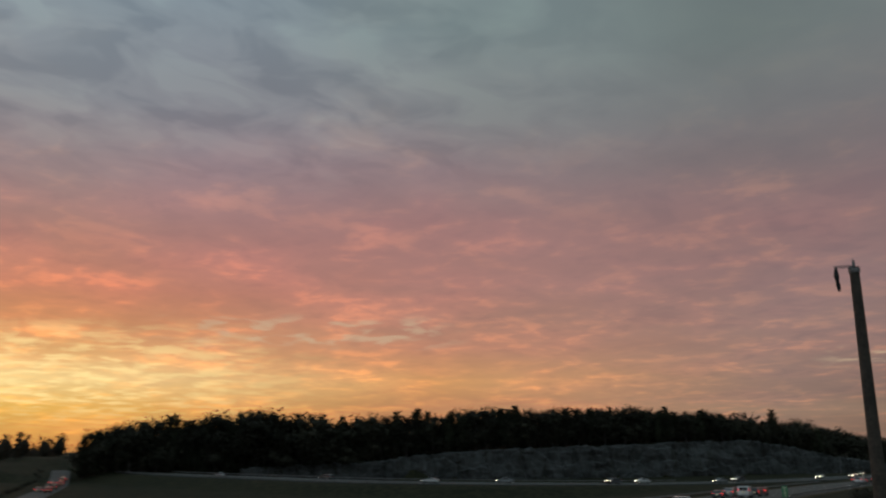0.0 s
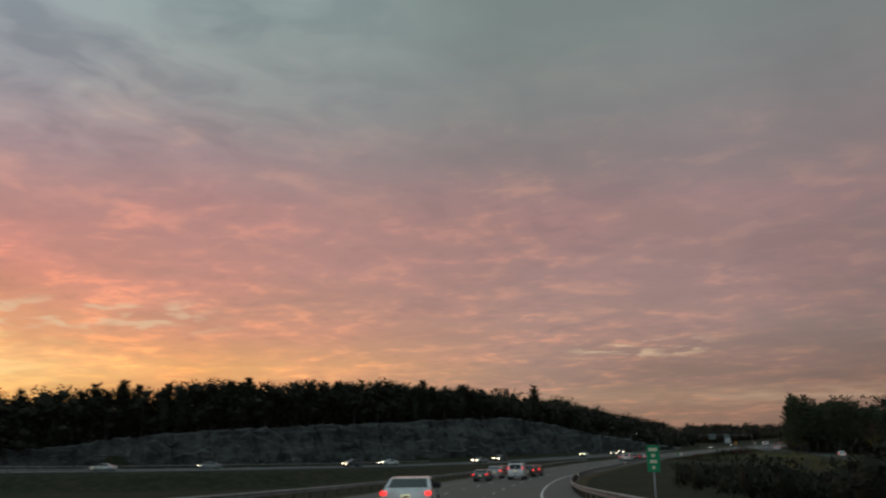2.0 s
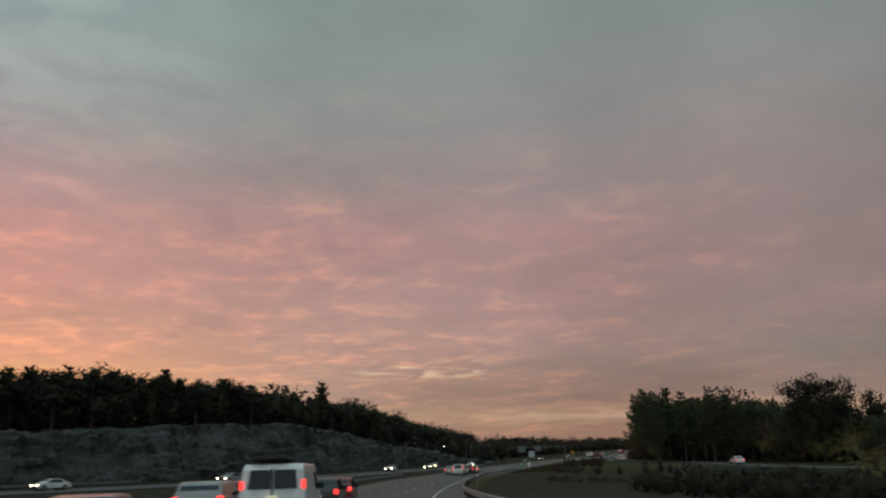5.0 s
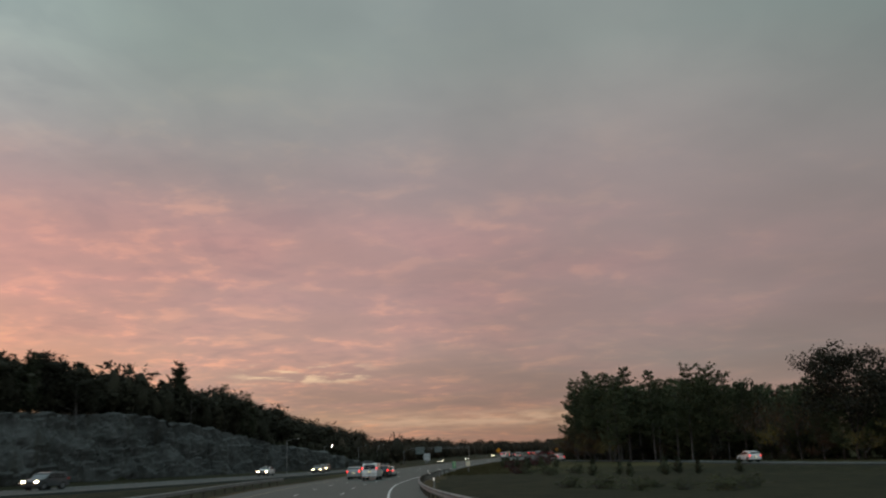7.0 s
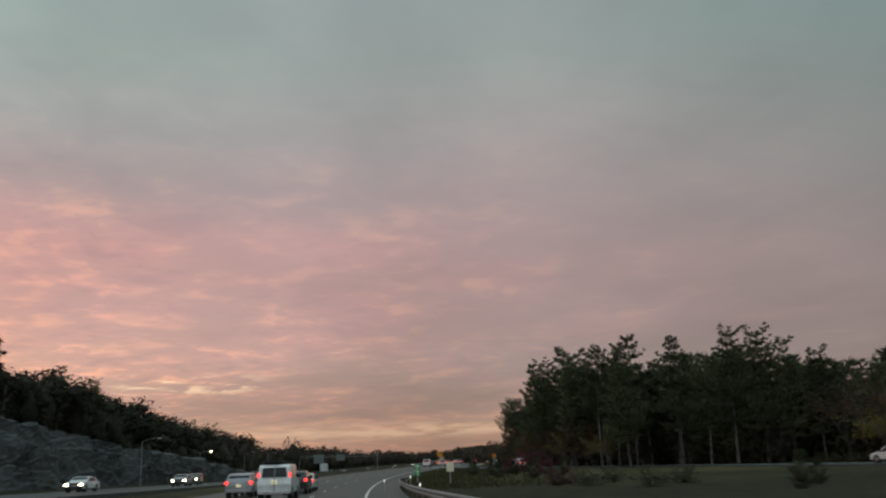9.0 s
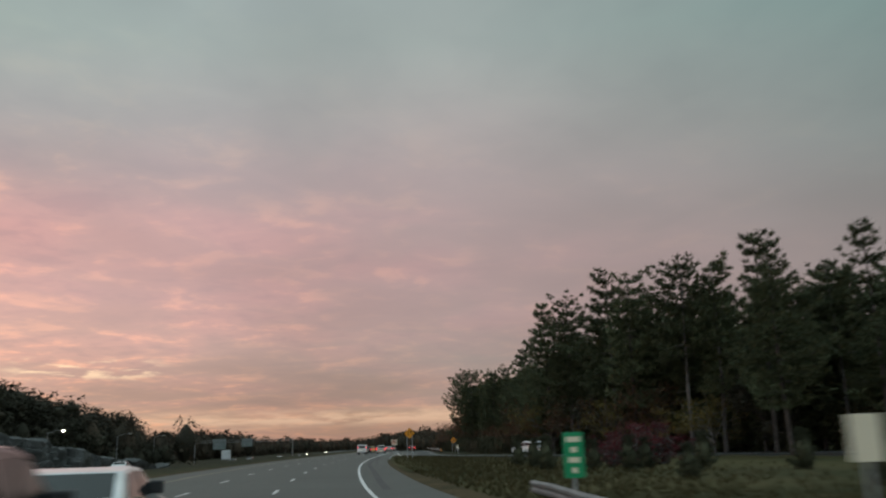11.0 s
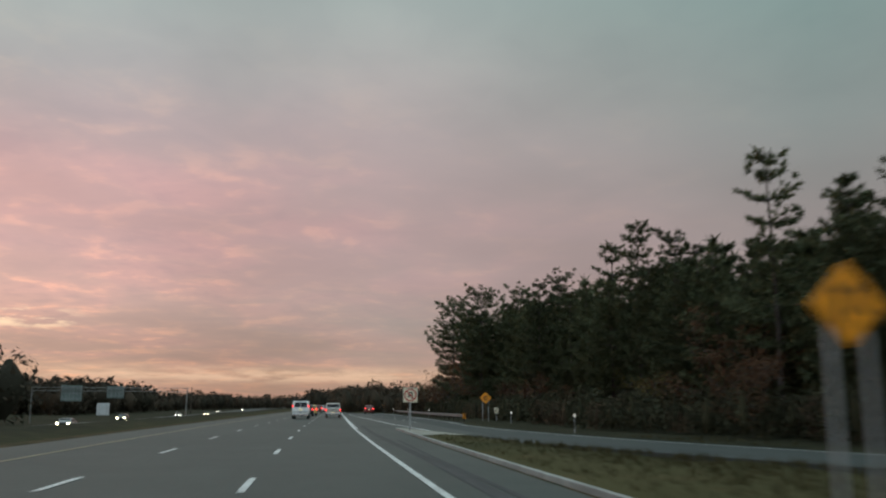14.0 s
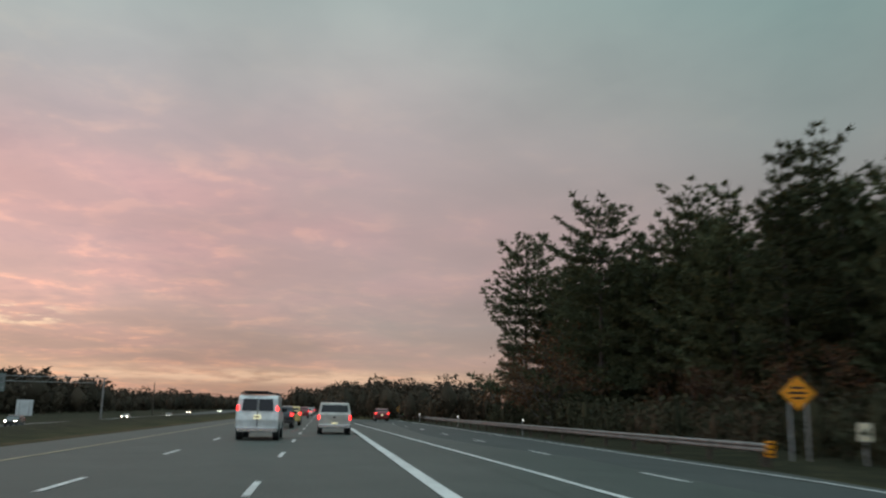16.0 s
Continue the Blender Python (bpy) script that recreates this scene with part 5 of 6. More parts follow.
diamond_sign("merge_sign", 7.55, -50.3, 3.0, 0.92, 4, "amber diamond merge warning sign on two steel posts", arrows=True)
diamond_sign("warning_sign", 17.4, 28.4, 2.45, 0.92, -14, "amber diamond warning sign with three lines of text", lines=3)
diamond_sign("warning_sign", 14.3, 137.0, 1.75, 0.92, 0, "amber diamond lane sign behind the guard rail", arrows=True, posts=1)


def no_u_turn(x, y, centre, size, turn):
    g0 = 0.1
    h = centre - g0
    t = thing("no_u_turn_sign", "white square sign with red ring barring U-turns", "road sign", pose(x, y, g0, 0, 0, turn))
    plate = part("plate", prism(round_rect(size, size, 0.04, h), -0.012, 0.012), SIGN_WHITE, t)
    part("post", boxed(-0.05, 0.05, 0.014, 0.1, -0.3, h + size * 0.4, bevel=0.01), POST_STEEL, t)
    part("base_plate", boxed(-0.14, 0.14, -0.08, 0.2, -0.02, 0.03, bevel=0.008), POST_STEEL, t)
    edge = [(px, pz) for px, pz in round_rect(size * 0.95, size * 0.95, 0.04, h)]
    part("border", strip_mesh(edge + edge[:1], 0.016, -0.018, -0.012), SIGN_BLACK, plate)
    r = size * 0.38
    ring = [(r * math.cos(radians(a)), h + r * math.sin(radians(a))) for a in range(0, 361, 12)]
    k = size
    arrow = [(0.12 * k, h - 0.25 * k), (0.12 * k, h + 0.06 * k)] + [(0.015 * k + 0.105 * k * math.cos(radians(a)), h + 0.06 * k + 0.13 * k * math.sin(radians(a))) for a in range(20, 181, 20)] + [(-0.09 * k, h - 0.06 * k)]
    part("arrow", strip_mesh(arrow, 0.07 * k, -0.019, -0.012), SIGN_BLACK, plate)
    part("arrow_head", prism([(-0.09 * k, h - 0.2 * k), (0.02 * k, h - 0.03 * k), (-0.2 * k, h - 0.03 * k)], -0.0195, -0.012), SIGN_BLACK, plate)
    part("ring", strip_mesh(ring, 0.075 * k, -0.024, -0.012), SIGN_RED, plate)
    part("slash", strip_mesh([(-r * 0.72, h + r * 0.72), (r * 0.72, h - r * 0.72)], 0.07 * k, -0.023, -0.012), SIGN_RED, plate)


no_u_turn(5.35, -10.6, 2.2, 0.88, -6)


def mile_sign(x, y, turn, lift=0.0, w=0.5, hgt=1.05, label="small green mile marker sign with white text"):
    g0 = ground_at(x, y)
    t = thing("mile_sign", label, "road sign", pose(x, y, g0, 0, 0, turn), "mile markers")
    c = 1.55 + lift
    plate = part("plate", prism(round_rect(w, hgt, 0.05, c), -0.01, 0.01), SIGN_GREEN, t)
    part("post", boxed(-0.04, 0.04, 0.012, 0.07, -0.4, c + hgt * 0.45, bevel=0.008), POST_STEEL, t)
    for i, k in enumerate((0.7, 0.3, 0.55, 0.25)):
        zz = c + hgt * (0.34 - 0.225 * i)
        part("text_bar", boxed(-w * k / 2, w * k / 2, -0.016, -0.01, zz - hgt * 0.06, zz + hgt * 0.06), SIGN_WHITE, plate)
    return t


mile_sign(85.4, -361.5, 24, 0.5)
mile_sign(10.75, -131.5, 8, -0.2)
mile_sign(15.3, 139.5, 0, -0.3)


def blank_plate(name, x, y, centre, w, hgt, turn, label, mat):
    g0 = ground_at(x, y)
    t = thing(name, label, "road sign", pose(x, y, g0, 0, 0, turn))
    part("plate", prism(round_rect(w, hgt, 0.03, centre - g0), -0.01, 0.01), mat, t)
    part("post", boxed(-0.035, 0.035, 0.012, 0.07, -0.4, centre - g0 + hgt * 0.3, bevel=0.008), POST_STEEL, t)


blank_plate("small_sign", 14.1, -138.3, 1.45, 0.6, 0.75, 8, "small pale sign plate in the grass", SIGN_WHITE)
blank_plate("small_sign", 18.0, 25.6, 1.15, 0.45, 0.6, -14, "small white sign plate by the wood", SIGN_WHITE)


# sign gantry over the far carriageway, seen from behind
def gantry():
    t = thing("sign_gantry", "grey steel gantry carrying large signs seen from behind", "sign gantry", pose(-42, 121, 0, 0, 0, 4))
    zb = ground_at(-28, 121)
    for x in (14.0, -16.0):
        part("leg", rodded((x, 0, zb - 0.5), (x, 0, 5.0), 0.15, 0.12, 12), STEEL, t)
    for z in (4.3, 5.0):
        part("beam", rodded((-16.2, 0, z), (14.4, 0, z), 0.055, sides=8), STEEL, t)
    for k in range(15):
        x = -16 + 2 * k
        part("brace", rodded((x, 0, 4.3), (x + 2, 0, 5.0), 0.022, sides=5), STEEL, t)
    for x0, x1, z0, z1 in ((-10.6, -6.6, 2.2, 5.4), (-1.8, 1.5, 2.9, 5.3)):
        panel = part("sign_panel", boxed(x0, x1, 0.25, 0.31, z0, z1, bevel=0.02), SIGN_BACK_GREEN, t)
        n = int((x1 - x0) / 0.8)
        for i in range(n + 1):
            x = x0 + 0.2 + i * (x1 - x0 - 0.4) / n
            part("stiffener", boxed(x - 0.04, x + 0.04, 0.16, 0.25, z0 + 0.1, z1 - 0.1), POST_STEEL, panel)
        for z in (z0 + 0.5, (z0 + z1) / 2, z1 - 0.5):
            part("stiffener", boxed(x0 + 0.1, x1 - 0.1, 0.1, 0.16, z - 0.05, z + 0.05), POST_STEEL, panel)


gantry()
rear = thing("roadside_sign", "pale back of a large sign on two posts", "road sign", pose(-69, 222, ground_at(-69, 222), 0, 0, 6))
part("panel", boxed(-1.9, 1.9, -0.04, 0.04, 0.2, 4.0, bevel=0.03), SIGN_BACK, rear)
for x in (-1.1, 1.1):
    part("post", boxed(x - 0.08, x + 0.08, -0.18, -0.04, -0.5, 3.6), POST_STEEL, rear)


def street_lamp(x, y, tip, arm, turn, lit, label):
    g0 = ground_at(x, y)
    t = thing("street_lamp", label, "street lamp", pose(x, y, g0, 0, 0, turn), "lamps along the far carriageway")
    h = tip - g0
    part("pole", rodded((0, 0, -0.4), (0, 0, h - 0.5), 0.11, 0.07, 10), STEEL, t)
    a = part("arm", rodded((0, 0, h - 0.55), (arm * 0.55, 0, h - 0.1), 0.045, 0.04, 8), STEEL, t)
    part("arm", rodded((arm * 0.55, 0, h - 0.1), (arm, 0, h), 0.04, 0.035, 8), STEEL, t)
    head = part("lamp_head", boxed(arm - 0.1, arm + 0.65, -0.16, 0.16, h - 0.07, h + 0.09, bevel=0.05), STEEL, t)
    part("lens", boxed(arm + 0.05, arm + 0.55, -0.12, 0.12, h - 0.16, h - 0.075, bevel=0.03), LAMP_ON if lit else SIGN_WHITE, head)


street_lamp(-43.5, -63.5, 7.5, 2.6, 10, False, "grey street lamp with a curved arm, unlit")
street_lamp(-60.0, 13.2, 6.4, 2.4, 10, True, "grey street lamp with a curved arm, lit")
street_lamp(-58.0, 46.8, 6.2, 2.4, 5, False, "grey street lamp with a curved arm, unlit")
street_lamp(-70.0, 118, 7.0, 2.6, 0, False, "grey street lamp with a curved arm, unlit")


def utility_pole(x, y, top, r, label, hardware=True):
    g0 = ground_at(x, y)
    t = thing("utility_pole", label, "utility pole", pose(x, y, g0, 0, 0, 28))
    h = top - g0
    part("shaft", rodded((0, 0, -0.8), (0, 0, h), r * 1.55, r, 14), WOOD_POLE, t)
    part("cap", rodded((0, 0, h), (0, 0, h + 0.28), r * 0.35, r * 0.3, 10), STEEL, t)
    if hardware:
        part("collar", rodded((0, 0, h - 0.22), (0, 0, h - 0.06), r * 1.25, sides=14), STEEL, t)
        part("bracket", boxed(-0.75, 0.0, -0.03, 0.03, h + 0.0, h + 0.07, bevel=0.01), STEEL, t)
        ins = part("insulator", rodded((-0.68, 0, h + 0.02), (-0.68, 0, h - 0.35), 0.05, 0.11, 10), TRIM, t)
        part("insulator", rodded((-0.68, 0, h - 0.35), (-0.66, 0, h - 0.62), 0.11, 0.05, 10), TRIM, t)
        part("clamp", rodded((-0.66, 0, h - 0.62), (-0.63, 0, h - 0.95), 0.09, 0.06, 10), TRIM, t)


utility_pole(113.45, -407.8, 19.3, 0.185, "tall dark wooden utility pole with a side bracket")
utility_pole(-60.5, 346.0, 10.0, 0.16, "slim distant utility pole among trees", False)


# ---- vehicles ----
SHAPES = {
    "sedan": dict(w=1.8, belt=0.92, tap=0.2, wheels=(-1.35, 1.4), r=0.32, top=1.43,
                  line=[(-2.28, 0.3), (-2.3, 0.72), (-2.22, 0.94), (-1.72, 1.0), (-1.0, 1.37), (-0.3, 1.43), (0.35, 1.4), (1.15, 0.98), (2.0, 0.85), (2.27, 0.66), (2.28, 0.3)],
                  rear=((-1.66, 1.02), (-1.05, 1.34)), screen=((0.42, 1.36), (1.08, 1.0)),
                  sides=[[(-1.25, 1.0), (-0.85, 1.32), (-0.25, 1.36), (-0.22, 0.98)], [(-0.14, 0.98), (-0.16, 1.36), (0.3, 1.34), (0.85, 0.99)]],
                  tail=(0.78, 0.92), head=(0.6, 0.76), plate=0.72),
    "suv": dict(w=1.86, belt=1.02, tap=0.17, wheels=(-1.35, 1.38), r=0.36, top=1.68,
                line=[(-2.25, 0.36), (-2.3, 0.8), (-2.24, 1.06), (-1.88, 1.58), (-1.55, 1.66), (0.0, 1.68), (0.4, 1.62), (1.18, 1.1), (2.05, 0.98), (2.27, 0.76), (2.27, 0.36)],
                rear=((-2.16, 1.14), (-1.93, 1.5)), screen=((0.46, 1.57), (1.1, 1.13)),
                sides=[[(-1.75, 1.12), (-1.6, 1.5), (-1.0, 1.56), (-1.0, 1.1)], [(-0.92, 1.1), (-0.92, 1.56), (-0.1, 1.58), (-0.08, 1.09)], [(0.0, 1.09), (-0.02, 1.58), (0.36, 1.55), (0.92, 1.1)]],
                tail=(0.92, 1.12), head=(0.72, 0.9), plate=0.82),
    "crossover": dict(w=1.88, belt=1.0, tap=0.2, wheels=(-1.38, 1.4), r=0.37, top=1.66,
                      line=[(-2.22, 0.36), (-2.3, 0.8), (-2.24, 1.05), (-2.1, 1.16), (-1.74, 1.5), (-1.2, 1.62), (-0.4, 1.67), (0.15, 1.62), (1.12, 1.1), (2.05, 0.94), (2.27, 0.72), (2.27, 0.36)],
                      rear=((-2.05, 1.21), (-1.79, 1.45)), screen=((0.22, 1.56), (1.04, 1.13)),
                      sides=[[(-1.6, 1.22), (-1.4, 1.42), (-0.3, 1.55), (-0.26, 1.09)], [(-0.17, 1.09), (-0.2, 1.55), (0.14, 1.53), (0.82, 1.09)]],
                      tail=(0.88, 1.04), head=(0.7, 0.86), plate=0.76),
    "pickup": dict(w=1.98, belt=1.2, tap=0.14, wheels=(-1.75, 1.75), r=0.4, top=1.92,
                   line=[(-2.74, 0.5), (-2.78, 1.2), (-2.62, 1.26), (-2.48, 1.82), (-2.3, 1.88), (-0.3, 1.92), (0.2, 1.9), (0.7, 1.84), (1.35, 1.24), (2.55, 1.14), (2.74, 0.9), (2.74, 0.5)],
                   rear=((-2.6, 1.32), (-2.5, 1.74)), screen=((0.76, 1.78), (1.28, 1.28)),
                   sides=[[(-2.3, 1.34), (-2.25, 1.7), (-1.0, 1.74), (-1.0, 1.34)], [(-0.6, 1.3), (-0.6, 1.78), (0.05, 1.78), (0.05, 1.28)], [(0.14, 1.28), (0.14, 1.78), (0.6, 1.74), (1.05, 1.27)]],
                   tail=(0.86, 1.14), head=(0.82, 1.02), plate=0.62),
    "van": dict(w=2.0, belt=1.25, tap=0.1, wheels=(-1.7, 1.75), r=0.38, top=2.12,
                line=[(-2.74, 0.45), (-2.8, 0.95), (-2.72, 1.26), (-2.58, 1.95), (-2.35, 2.1), (1.0, 2.12), (1.3, 2.02), (1.95, 1.32), (2.6, 1.12), (2.78, 0.9), (2.78, 0.45)],
                rear=None, screen=((1.36, 1.95), (1.9, 1.38)),
                sides=[[(0.45, 1.3), (0.45, 1.86), (1.15, 1.86), (1.6, 1.32)]],
                tail=(1.36, 1.6), head=(0.78, 0.98), plate=1.08),
}


def vehicle(kind, coat, label, category, tail_on=True, head_on=True, extras=()):
    """A road vehicle that faces +y, with its wheels on z = 0."""
    f = SHAPES[kind]
    t = thing(category.replace(" ", "_"), label, category)

    def half(z):
        return f["w"] / 2 * (1 - f["tap"] * max(0.0, z - f["belt"]) / (f["top"] - f["belt"]) - 0.06 * max(0.0, f["belt"] - 0.35 - z))

    line = f["line"]
    bm = bmesh.new()
    sides = [[bm.verts.new((s * half(z), y, z)) for y, z in line] for s in (1, -1)]
    k = len(line)
    bm.faces.new(sides[0])
    bm.faces.new(sides[1][::-1])
    for i in range(k):
        bm.faces.new((sides[0][i], sides[1][i], sides[1][(i + 1) % k], sides[0][(i + 1) % k]))
    bmesh.ops.recalc_face_normals(bm, faces=bm.faces)
    bmesh.ops.bevel(bm, geom=list(bm.edges), offset=0.05, segments=2, affect="EDGES", profile=0.5, clamp_overlap=True)
    body = part("body", bm, coat, t)
    body.data.polygons.foreach_set("use_smooth", [False] * len(body.data.polygons))

    def across(name, seg, shrink, lift, mat):
        (y0, z0), (y1, z1) = seg
        d = Vector((0, y1 - y0, z1 - z0)).normalized()
        nrm = Vector((0, -d[2], d[1])) if y1 > y0 and z1 > z0 else Vector((0, d[2], -d[1])) * (1 if y0 < y1 else -1)
        if nrm[1] * (1 if (y0 + y1) > 0 else -1) < 0:
            nrm = -nrm
        b3 = bmesh.new()
        a = [b3.verts.new(Vector((s * half(z) * shrink, y, z)) + nrm * lift) for y, z, s in ((y0, z0, -1), (y0, z0, 1), (y1, z1, 1), (y1, z1, -1))]
        c = [b3.verts.new(v.co - nrm * 0.04) for v in a]
        b3.faces.new(a)
        b3.faces.new(c[::-1])
        for i in range(4):
            b3.faces.new((a[i], c[i], c[(i + 1) % 4], a[(i + 1) % 4]))
        return part(name, b3, mat, t)

    if f["rear"]:
        across("rear_window", f["rear"], 0.86, 0.012, CAR_GLASS)
    else:
        for s in (-1, 1):
            b3 = bmesh.new()
            o = [(s * 0.05, 1.36), (s * 0.74, 1.36), (s * 0.68, 1.92), (s * 0.05, 1.92)]
            a = [b3.verts.new((x, -2.70 + (z - 1.36) * 0.2 - 0.018, z)) for x, z in o]
            c = [b3.verts.new((x, -2.64 + (z - 1.36) * 0.2, z)) for x, z in o]
            b3.faces.new(a)
            b3.faces.new(c[::-1])
            for i in range(4):
                b3.faces.new((a[i], c[i], c[(i + 1) % 4], a[(i + 1) % 4]))
            part("rear_window", b3, CAR_GLASS, t)
        part("door_gap", boxed(-0.012, 0.012, -2.82, -2.6, 0.6, 1.98), TRIM, t)
    across("windscreen", f["screen"], 0.88, 0.012, CAR_GLASS)
    for poly in f["sides"]:
        for s in (1, -1):
            b3 = bmesh.new()
            a = [b3.verts.new((s * (half(z) + 0.008), y, z)) for y, z in poly]
            c = [b3.verts.new((s * (half(z) - 0.03), y, z)) for y, z in poly]
            b3.faces.new(a)
            b3.faces.new(c[::-1])
            n = len(poly)
            for i in range(n):
                b3.faces.new((a[i], c[i], c[(i + 1) % n], a[(i + 1) % n]))
            part("side_window", b3, CAR_GLASS, t)
    y_back, y_front = line[1][0], line[-2][0]
    r = f["r"]
    tyre = bmesh.new()
    bmesh.ops.create_cone(tyre, cap_ends=True, segments=20, radius1=r, radius2=r, depth=0.23)
    bmesh.ops.bevel(tyre, geom=[e for e in tyre.edges if abs(e.verts[0].co.z - e.verts[1].co.z) < 1e-4], offset=0.04, segments=2, affect="EDGES")
    tyre = to_mesh("tyre", tyre, RUBBER, True)
    rim = bmesh.new()
    bmesh.ops.create_cone(rim, cap_ends=True, segments=16, radius1=r * 0.66, radius2=r * 0.6, depth=0.245)
    for i in range(5):
        a = 2 * math.pi * i / 5
        rod(rim, (0, 0, 0.115), (r * 0.6 * math.cos(a), r * 0.6 * math.sin(a), 0.115), 0.035, 0.03, 6)
    rim = to_mesh("rim", rim, RIM_METAL)
    for y in f["wheels"]:
        for s in (1, -1):
            w = part("wheel", tyre, None, t)
            w.matrix_basis = pose(s * (f["w"] / 2 - 0.115), y, r, 0, 90 * s, 0)
            part("rim", rim, None, w)
            arch = rodded((s * (f["w"] / 2 - 0.28), y, r + 0.01), (s * (f["w"] / 2 + 0.004), y, r + 0.01), r * 1.16, sides=18)
            part("wheel_arch", arch, TRIM, t)
    part("rear_bumper", boxed(-f["w"] / 2 * 0.96, f["w"] / 2 * 0.96, y_back - 0.1, y_back + 0.06, 0.38, 0.6, bevel=0.04), CHROME if kind in ("pickup", "van") else coat, t)
    part("front_bumper", boxed(-f["w"] / 2 * 0.95, f["w"] / 2 * 0.95, y_front - 0.1, y_front + 0.08, 0.3, 0.56, bevel=0.04), TRIM, t)
    part("grille", boxed(-0.5, 0.5, y_front - 0.02, y_front + 0.02, 0.6, 0.84, bevel=0.02), TRIM, t)
    z0, z1 = f["tail"]
    for s in (1, -1):
        xo = half((z0 + z1) / 2)
        zc = (z0 + z1) / 2
        yb = y_back + (0.06 if kind == "suv" else 0.14 if kind == "van" else 0.03)
        wide = 0.1 if kind in ("van", "pickup") else 0.19
        part("tail_light", boxed(min(s * (xo - wide), s * (xo + 0.006)), max(s * (xo - wide), s * (xo + 0.006)), yb - 0.06, yb + 0.16, z0, z1, bevel=0.02), TAIL_ON if tail_on else SIGN_RED, t)
        h0, h1 = f["head"]
        part("headlight", boxed(min(s * (xo - 0.34), s * (xo - 0.06)), max(s * (xo - 0.34), s * (xo - 0.06)), y_front - 0.1, y_front + 0.035, h0, h1, bevel=0.03), HEAD_ON if head_on else SIGN_WHITE, t)
        part("mirror", boxed(min(s * (half(1.1) - 0.02), s * (half(1.1) + 0.2)), max(s * (half(1.1) - 0.02), s * (half(1.1) + 0.2)), f["screen"][1][0] - 0.45, f["screen"][1][0] - 0.3, f["belt"] + 0.06, f["belt"] + 0.26, bevel=0.03), TRIM, t)
    plate = part("number_plate", boxed(-0.16, 0.16, y_back - 0.045, y_back + 0.02, f["plate"] - 0.085, f["plate"] + 0.085, bevel=0.01), PLATE_GLOW if tail_on else SIGN_WHITE, t)
    part("plate_bar", boxed(-0.12, 0.12, y_back - 0.05, y_back - 0.045, f["plate"] - 0.03, f["plate"] + 0.03), TRIM, plate)
    if "rack" in extras:
        for y in (-2.1, -0.8, 0.5):
            part("roof_rack_bar", boxed(-0.86, 0.86, y - 0.03, y + 0.03, 2.18, 2.23, bevel=0.01), TRIM, t)
            for s in (-0.84, 0.84):
                part("rack_foot", boxed(s - 0.03, s + 0.03, y - 0.03, y + 0.03, 2.02, 2.2), TRIM, t)
        part("ladder", boxed(-0.72, 0.42, -2.5, 0.9, 2.24, 2.3, bevel=0.02), TRIM, t)
    if "cap_rails" in extras:
        for s in (-0.7, 0.7):
            part("roof_rail", boxed(s - 0.025, s + 0.025, -2.2, -0.6, 1.9, 1.98, bevel=0.01), TRIM, t)
        part("rack_bar", boxed(-0.74, 0.74, -2.15, -2.08, 1.97, 2.02), TRIM, t)
        part("tailgate_badge", boxed(-0.09, 0.09, -2.8, -2.76, 0.98, 1.06), TRIM, t)
    return t


def park(t, line, s, n, back=False, first=False, group="", label=""):
    p, yaw, pitch = at_line(line, s, n, 0.012)
    m = pose(p[0], p[1], p[2], -pitch if back else pitch, 0, yaw + (180 if back else 0))
    if first:
        t.matrix_basis = m
        return tagged(t, label, group=group)
    return tagged(copy_thing(t, m), label, group=group)


van = vehicle("van", PAINT_WHITE, "white cargo van with roof ladder rack and lit tail lights", "van", extras=("rack",))
park(van, MAIN, s_of(MAIN, 0, 44), -2.95, first=True)
truck = vehicle("pickup", PAINT_BONE, "bone-white pickup truck with a bed cap and lit tail lights", "pickup truck", extras=("cap_rails",))
park(truck, MAIN, s_of(MAIN, 0, 55), 0.85, first=True)
white_suv = vehicle("crossover", PAINT_WHITE, "white sport utility car on the slip road", "car", head_on=False)
park(white_suv, RAMP, s_of(RAMP, 21.6, -48.4), 0.2, first=True)
park(white_suv, RAMP, s_of(RAMP, 57, -124), 0.2)
sedan = vehicle("sedan", PAINT_WHITE, "white sedan in the next lane", "car")
park(sedan, MAIN, s_of(MAIN, 80, -367), -3.05, first=True)
dark_suv = vehicle("suv", PAINT_BLACK, "black sport utility car with lit tail lights", "car")
park(dark_suv, MAIN, s_of(MAIN, 0, 68), -3.0, first=True)
cream = vehicle("suv", PAINT_YELLOW, "cream-yellow car with lit tail lights", "car")
park(cream, MAIN, s_of(MAIN, 0, 79), -2.7, first=True)
red_car = vehicle("suv", PAINT_RED, "dark red car in the joining lane", "car")
park(red_car, MAIN, s_of(MAIN, 1, 116), 8.0, first=True)
silver_suv = vehicle("suv", PAINT_SILVER, "silver sport utility car with lit tail lights", "car")
park(silver_suv, MAIN, s_of(MAIN, 44, -287), -6.7, first=True, group="traffic ahead")
grey_sedan = vehicle("sedan", PAINT_GREY, "grey sedan with lit tail lights", "car")
park(grey_sedan, MAIN, s_of(MAIN, 37, -270.5), -6.6, first=True, group="traffic ahead")
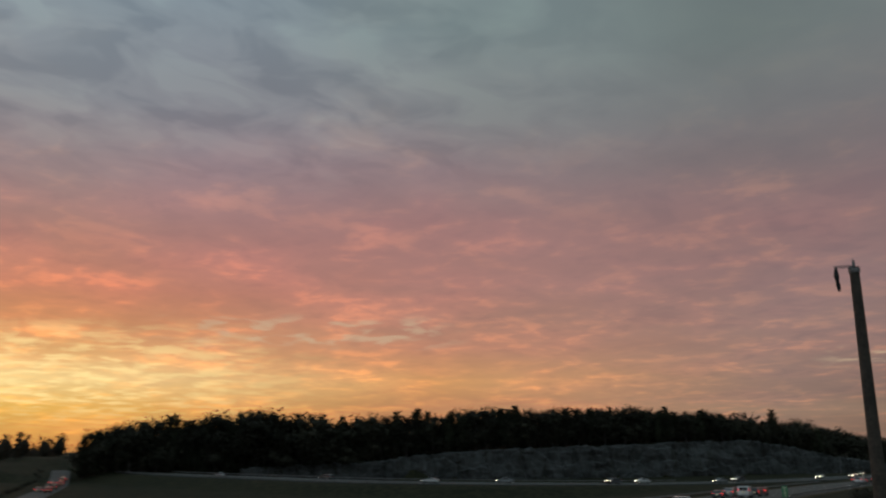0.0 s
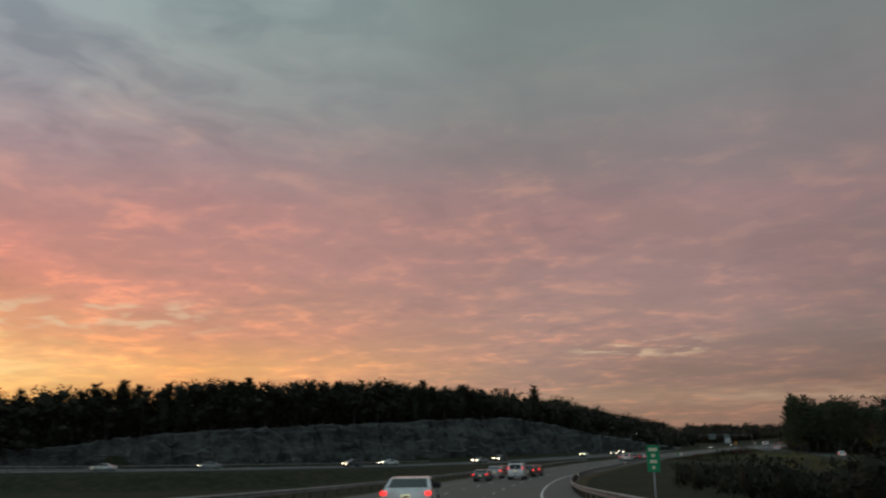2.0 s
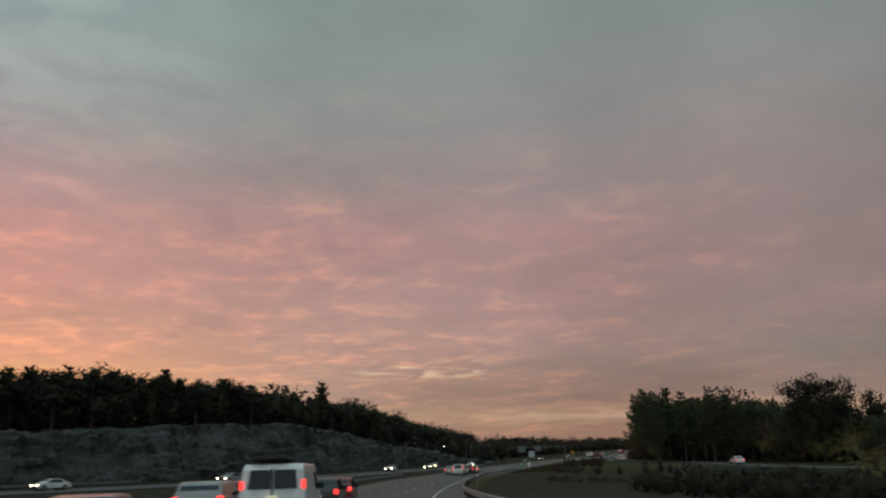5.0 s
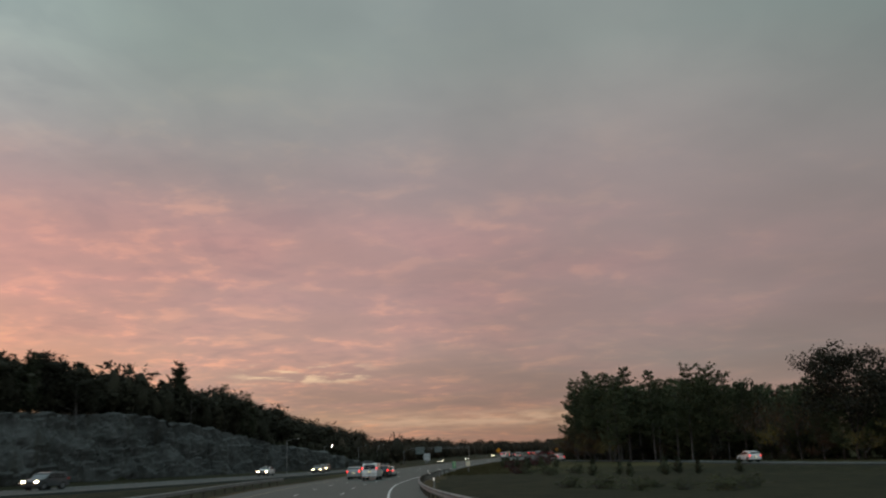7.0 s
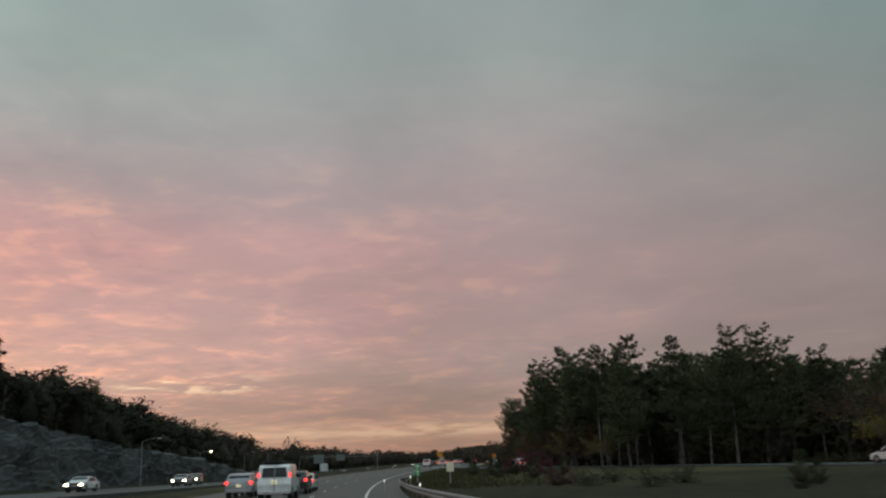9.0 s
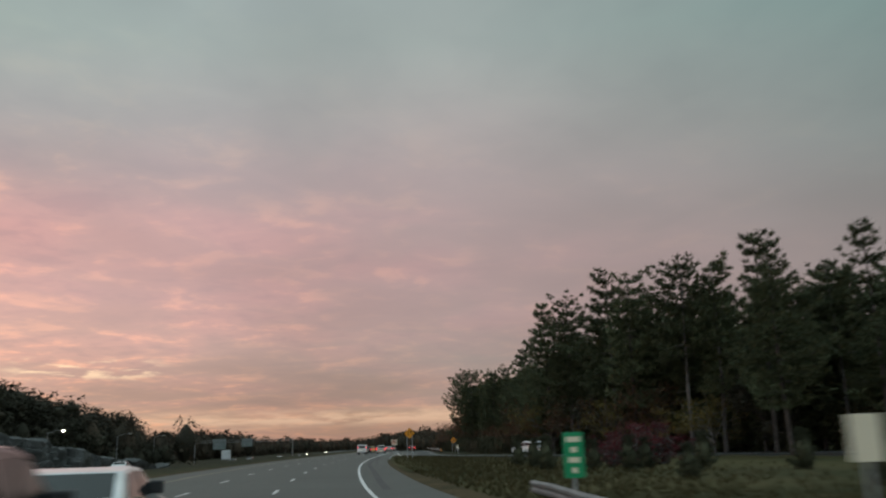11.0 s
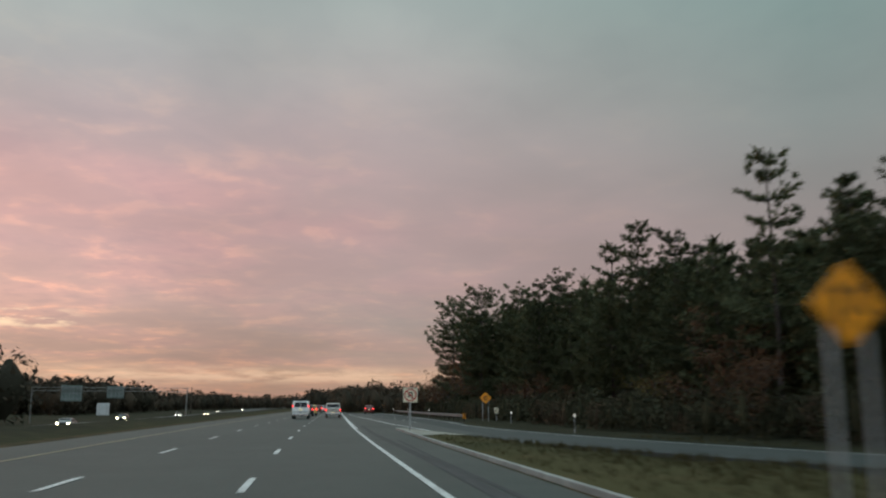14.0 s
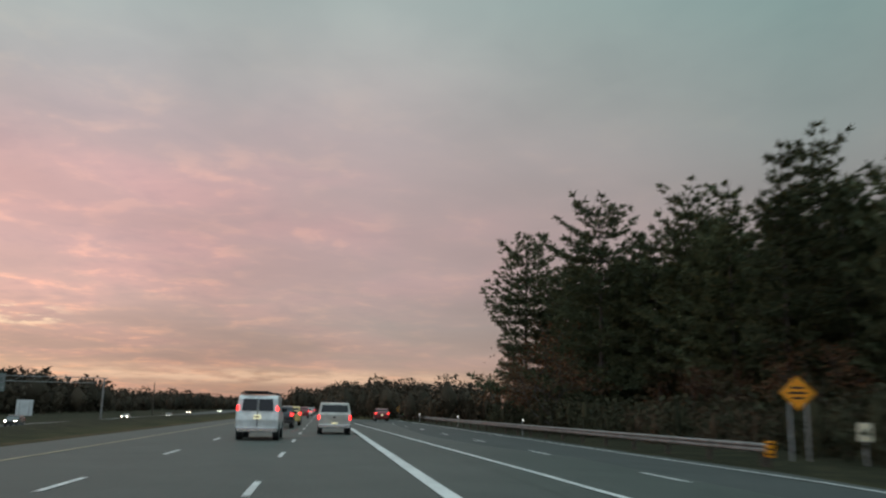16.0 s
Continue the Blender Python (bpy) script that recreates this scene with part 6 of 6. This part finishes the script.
for t, y, n in ((dark_suv, -280, -3.05), (van, -293, -3.0), (red_car, -272, -3.1), (red_car, -278.5, -6.7), (grey_sedan, -300, -6.6), (sedan, -137.8, -3.1),
                (silver_suv, -147, -6.6), (dark_suv, -144, -3.05), (van, -156, -3.0), (grey_sedan, -141, -6.7),
                (grey_sedan, 118, -6.6), (red_car, 135, -2.9), (silver_suv, 128, 0.7), (grey_sedan, 150, 0.7), (red_car, 165, -6.4), (sedan, 172, -2.8),
                (grey_sedan, 195, 0.8), (silver_suv, 215, -2.9), (red_car, 240, 0.9), (grey_sedan, 262, -6.2), (sedan, 290, 0.8), (red_car, 330, -2.6), (silver_suv, 380, 0.9)):
    park(t, MAIN, s_of(MAIN, float(np.interp(y, MAIN[:, 1], MAIN[:, 0])), y), n, group="traffic ahead")
head_cars = [vehicle("sedan", PAINT_SILVER, "silver oncoming car with headlights on", "car", tail_on=False),
             vehicle("suv", PAINT_GREY, "grey oncoming car with headlights on", "car", tail_on=False),
             vehicle("sedan", PAINT_WHITE, "white oncoming car with headlights on", "car", tail_on=False)]
seen = set()
for i, (x, y, n) in enumerate(((-150, -302, 2), (-95, -297, -2), (-58, -285, 2), (-42, -272, -2.5), (-28, -244, 1.8), (-24, -232, -2.2), (-18, -205, 2), (-17, -190, -2),
                               (-20, -128, -2), (-24, -104, 2), (-28, -76, -2), (-31, -40, 2), (-38, 66, 2), (-42, 138, -2), (-47, 240, -2), (-49, 300, 2), (-51, 400, -2), (-53, 520, 2))):
    c = head_cars[i % 3]
    park(c, ONCOMING, s_of(ONCOMING, x, y), n, back=True, first=c.name not in seen, group="oncoming traffic")
    seen.add(c.name)

side_line = curve_through([(x, y, ground_at(x, y) + 0.12) for x, y in ((-100, -381), (-130, -369), (-160, -357), (-200, -342), (-260, -322))], 3.0)
tagged(new("road", ribbon("road", side_line, 2, s_of(side_line, -255, -323), [(-3.6, 0), (0, 0), (3.6, 0)], ASPHALT_OLD, 0.0, 3.0, 0.6)), "narrow asphalt side road at the foot of the hill", "road", kind="structure")
for i, (x, y, n) in enumerate(((-147, -362, 1.6), (-152, -360, -1.6), (-165, -355, 1.6), (-196, -343, 1.6), (-204, -340, -1.6), (-215, -336, 1.6))):
    park((red_car, grey_sedan, dark_suv)[i % 3], side_line, s_of(side_line, x, y), n, group="cars on the side road")
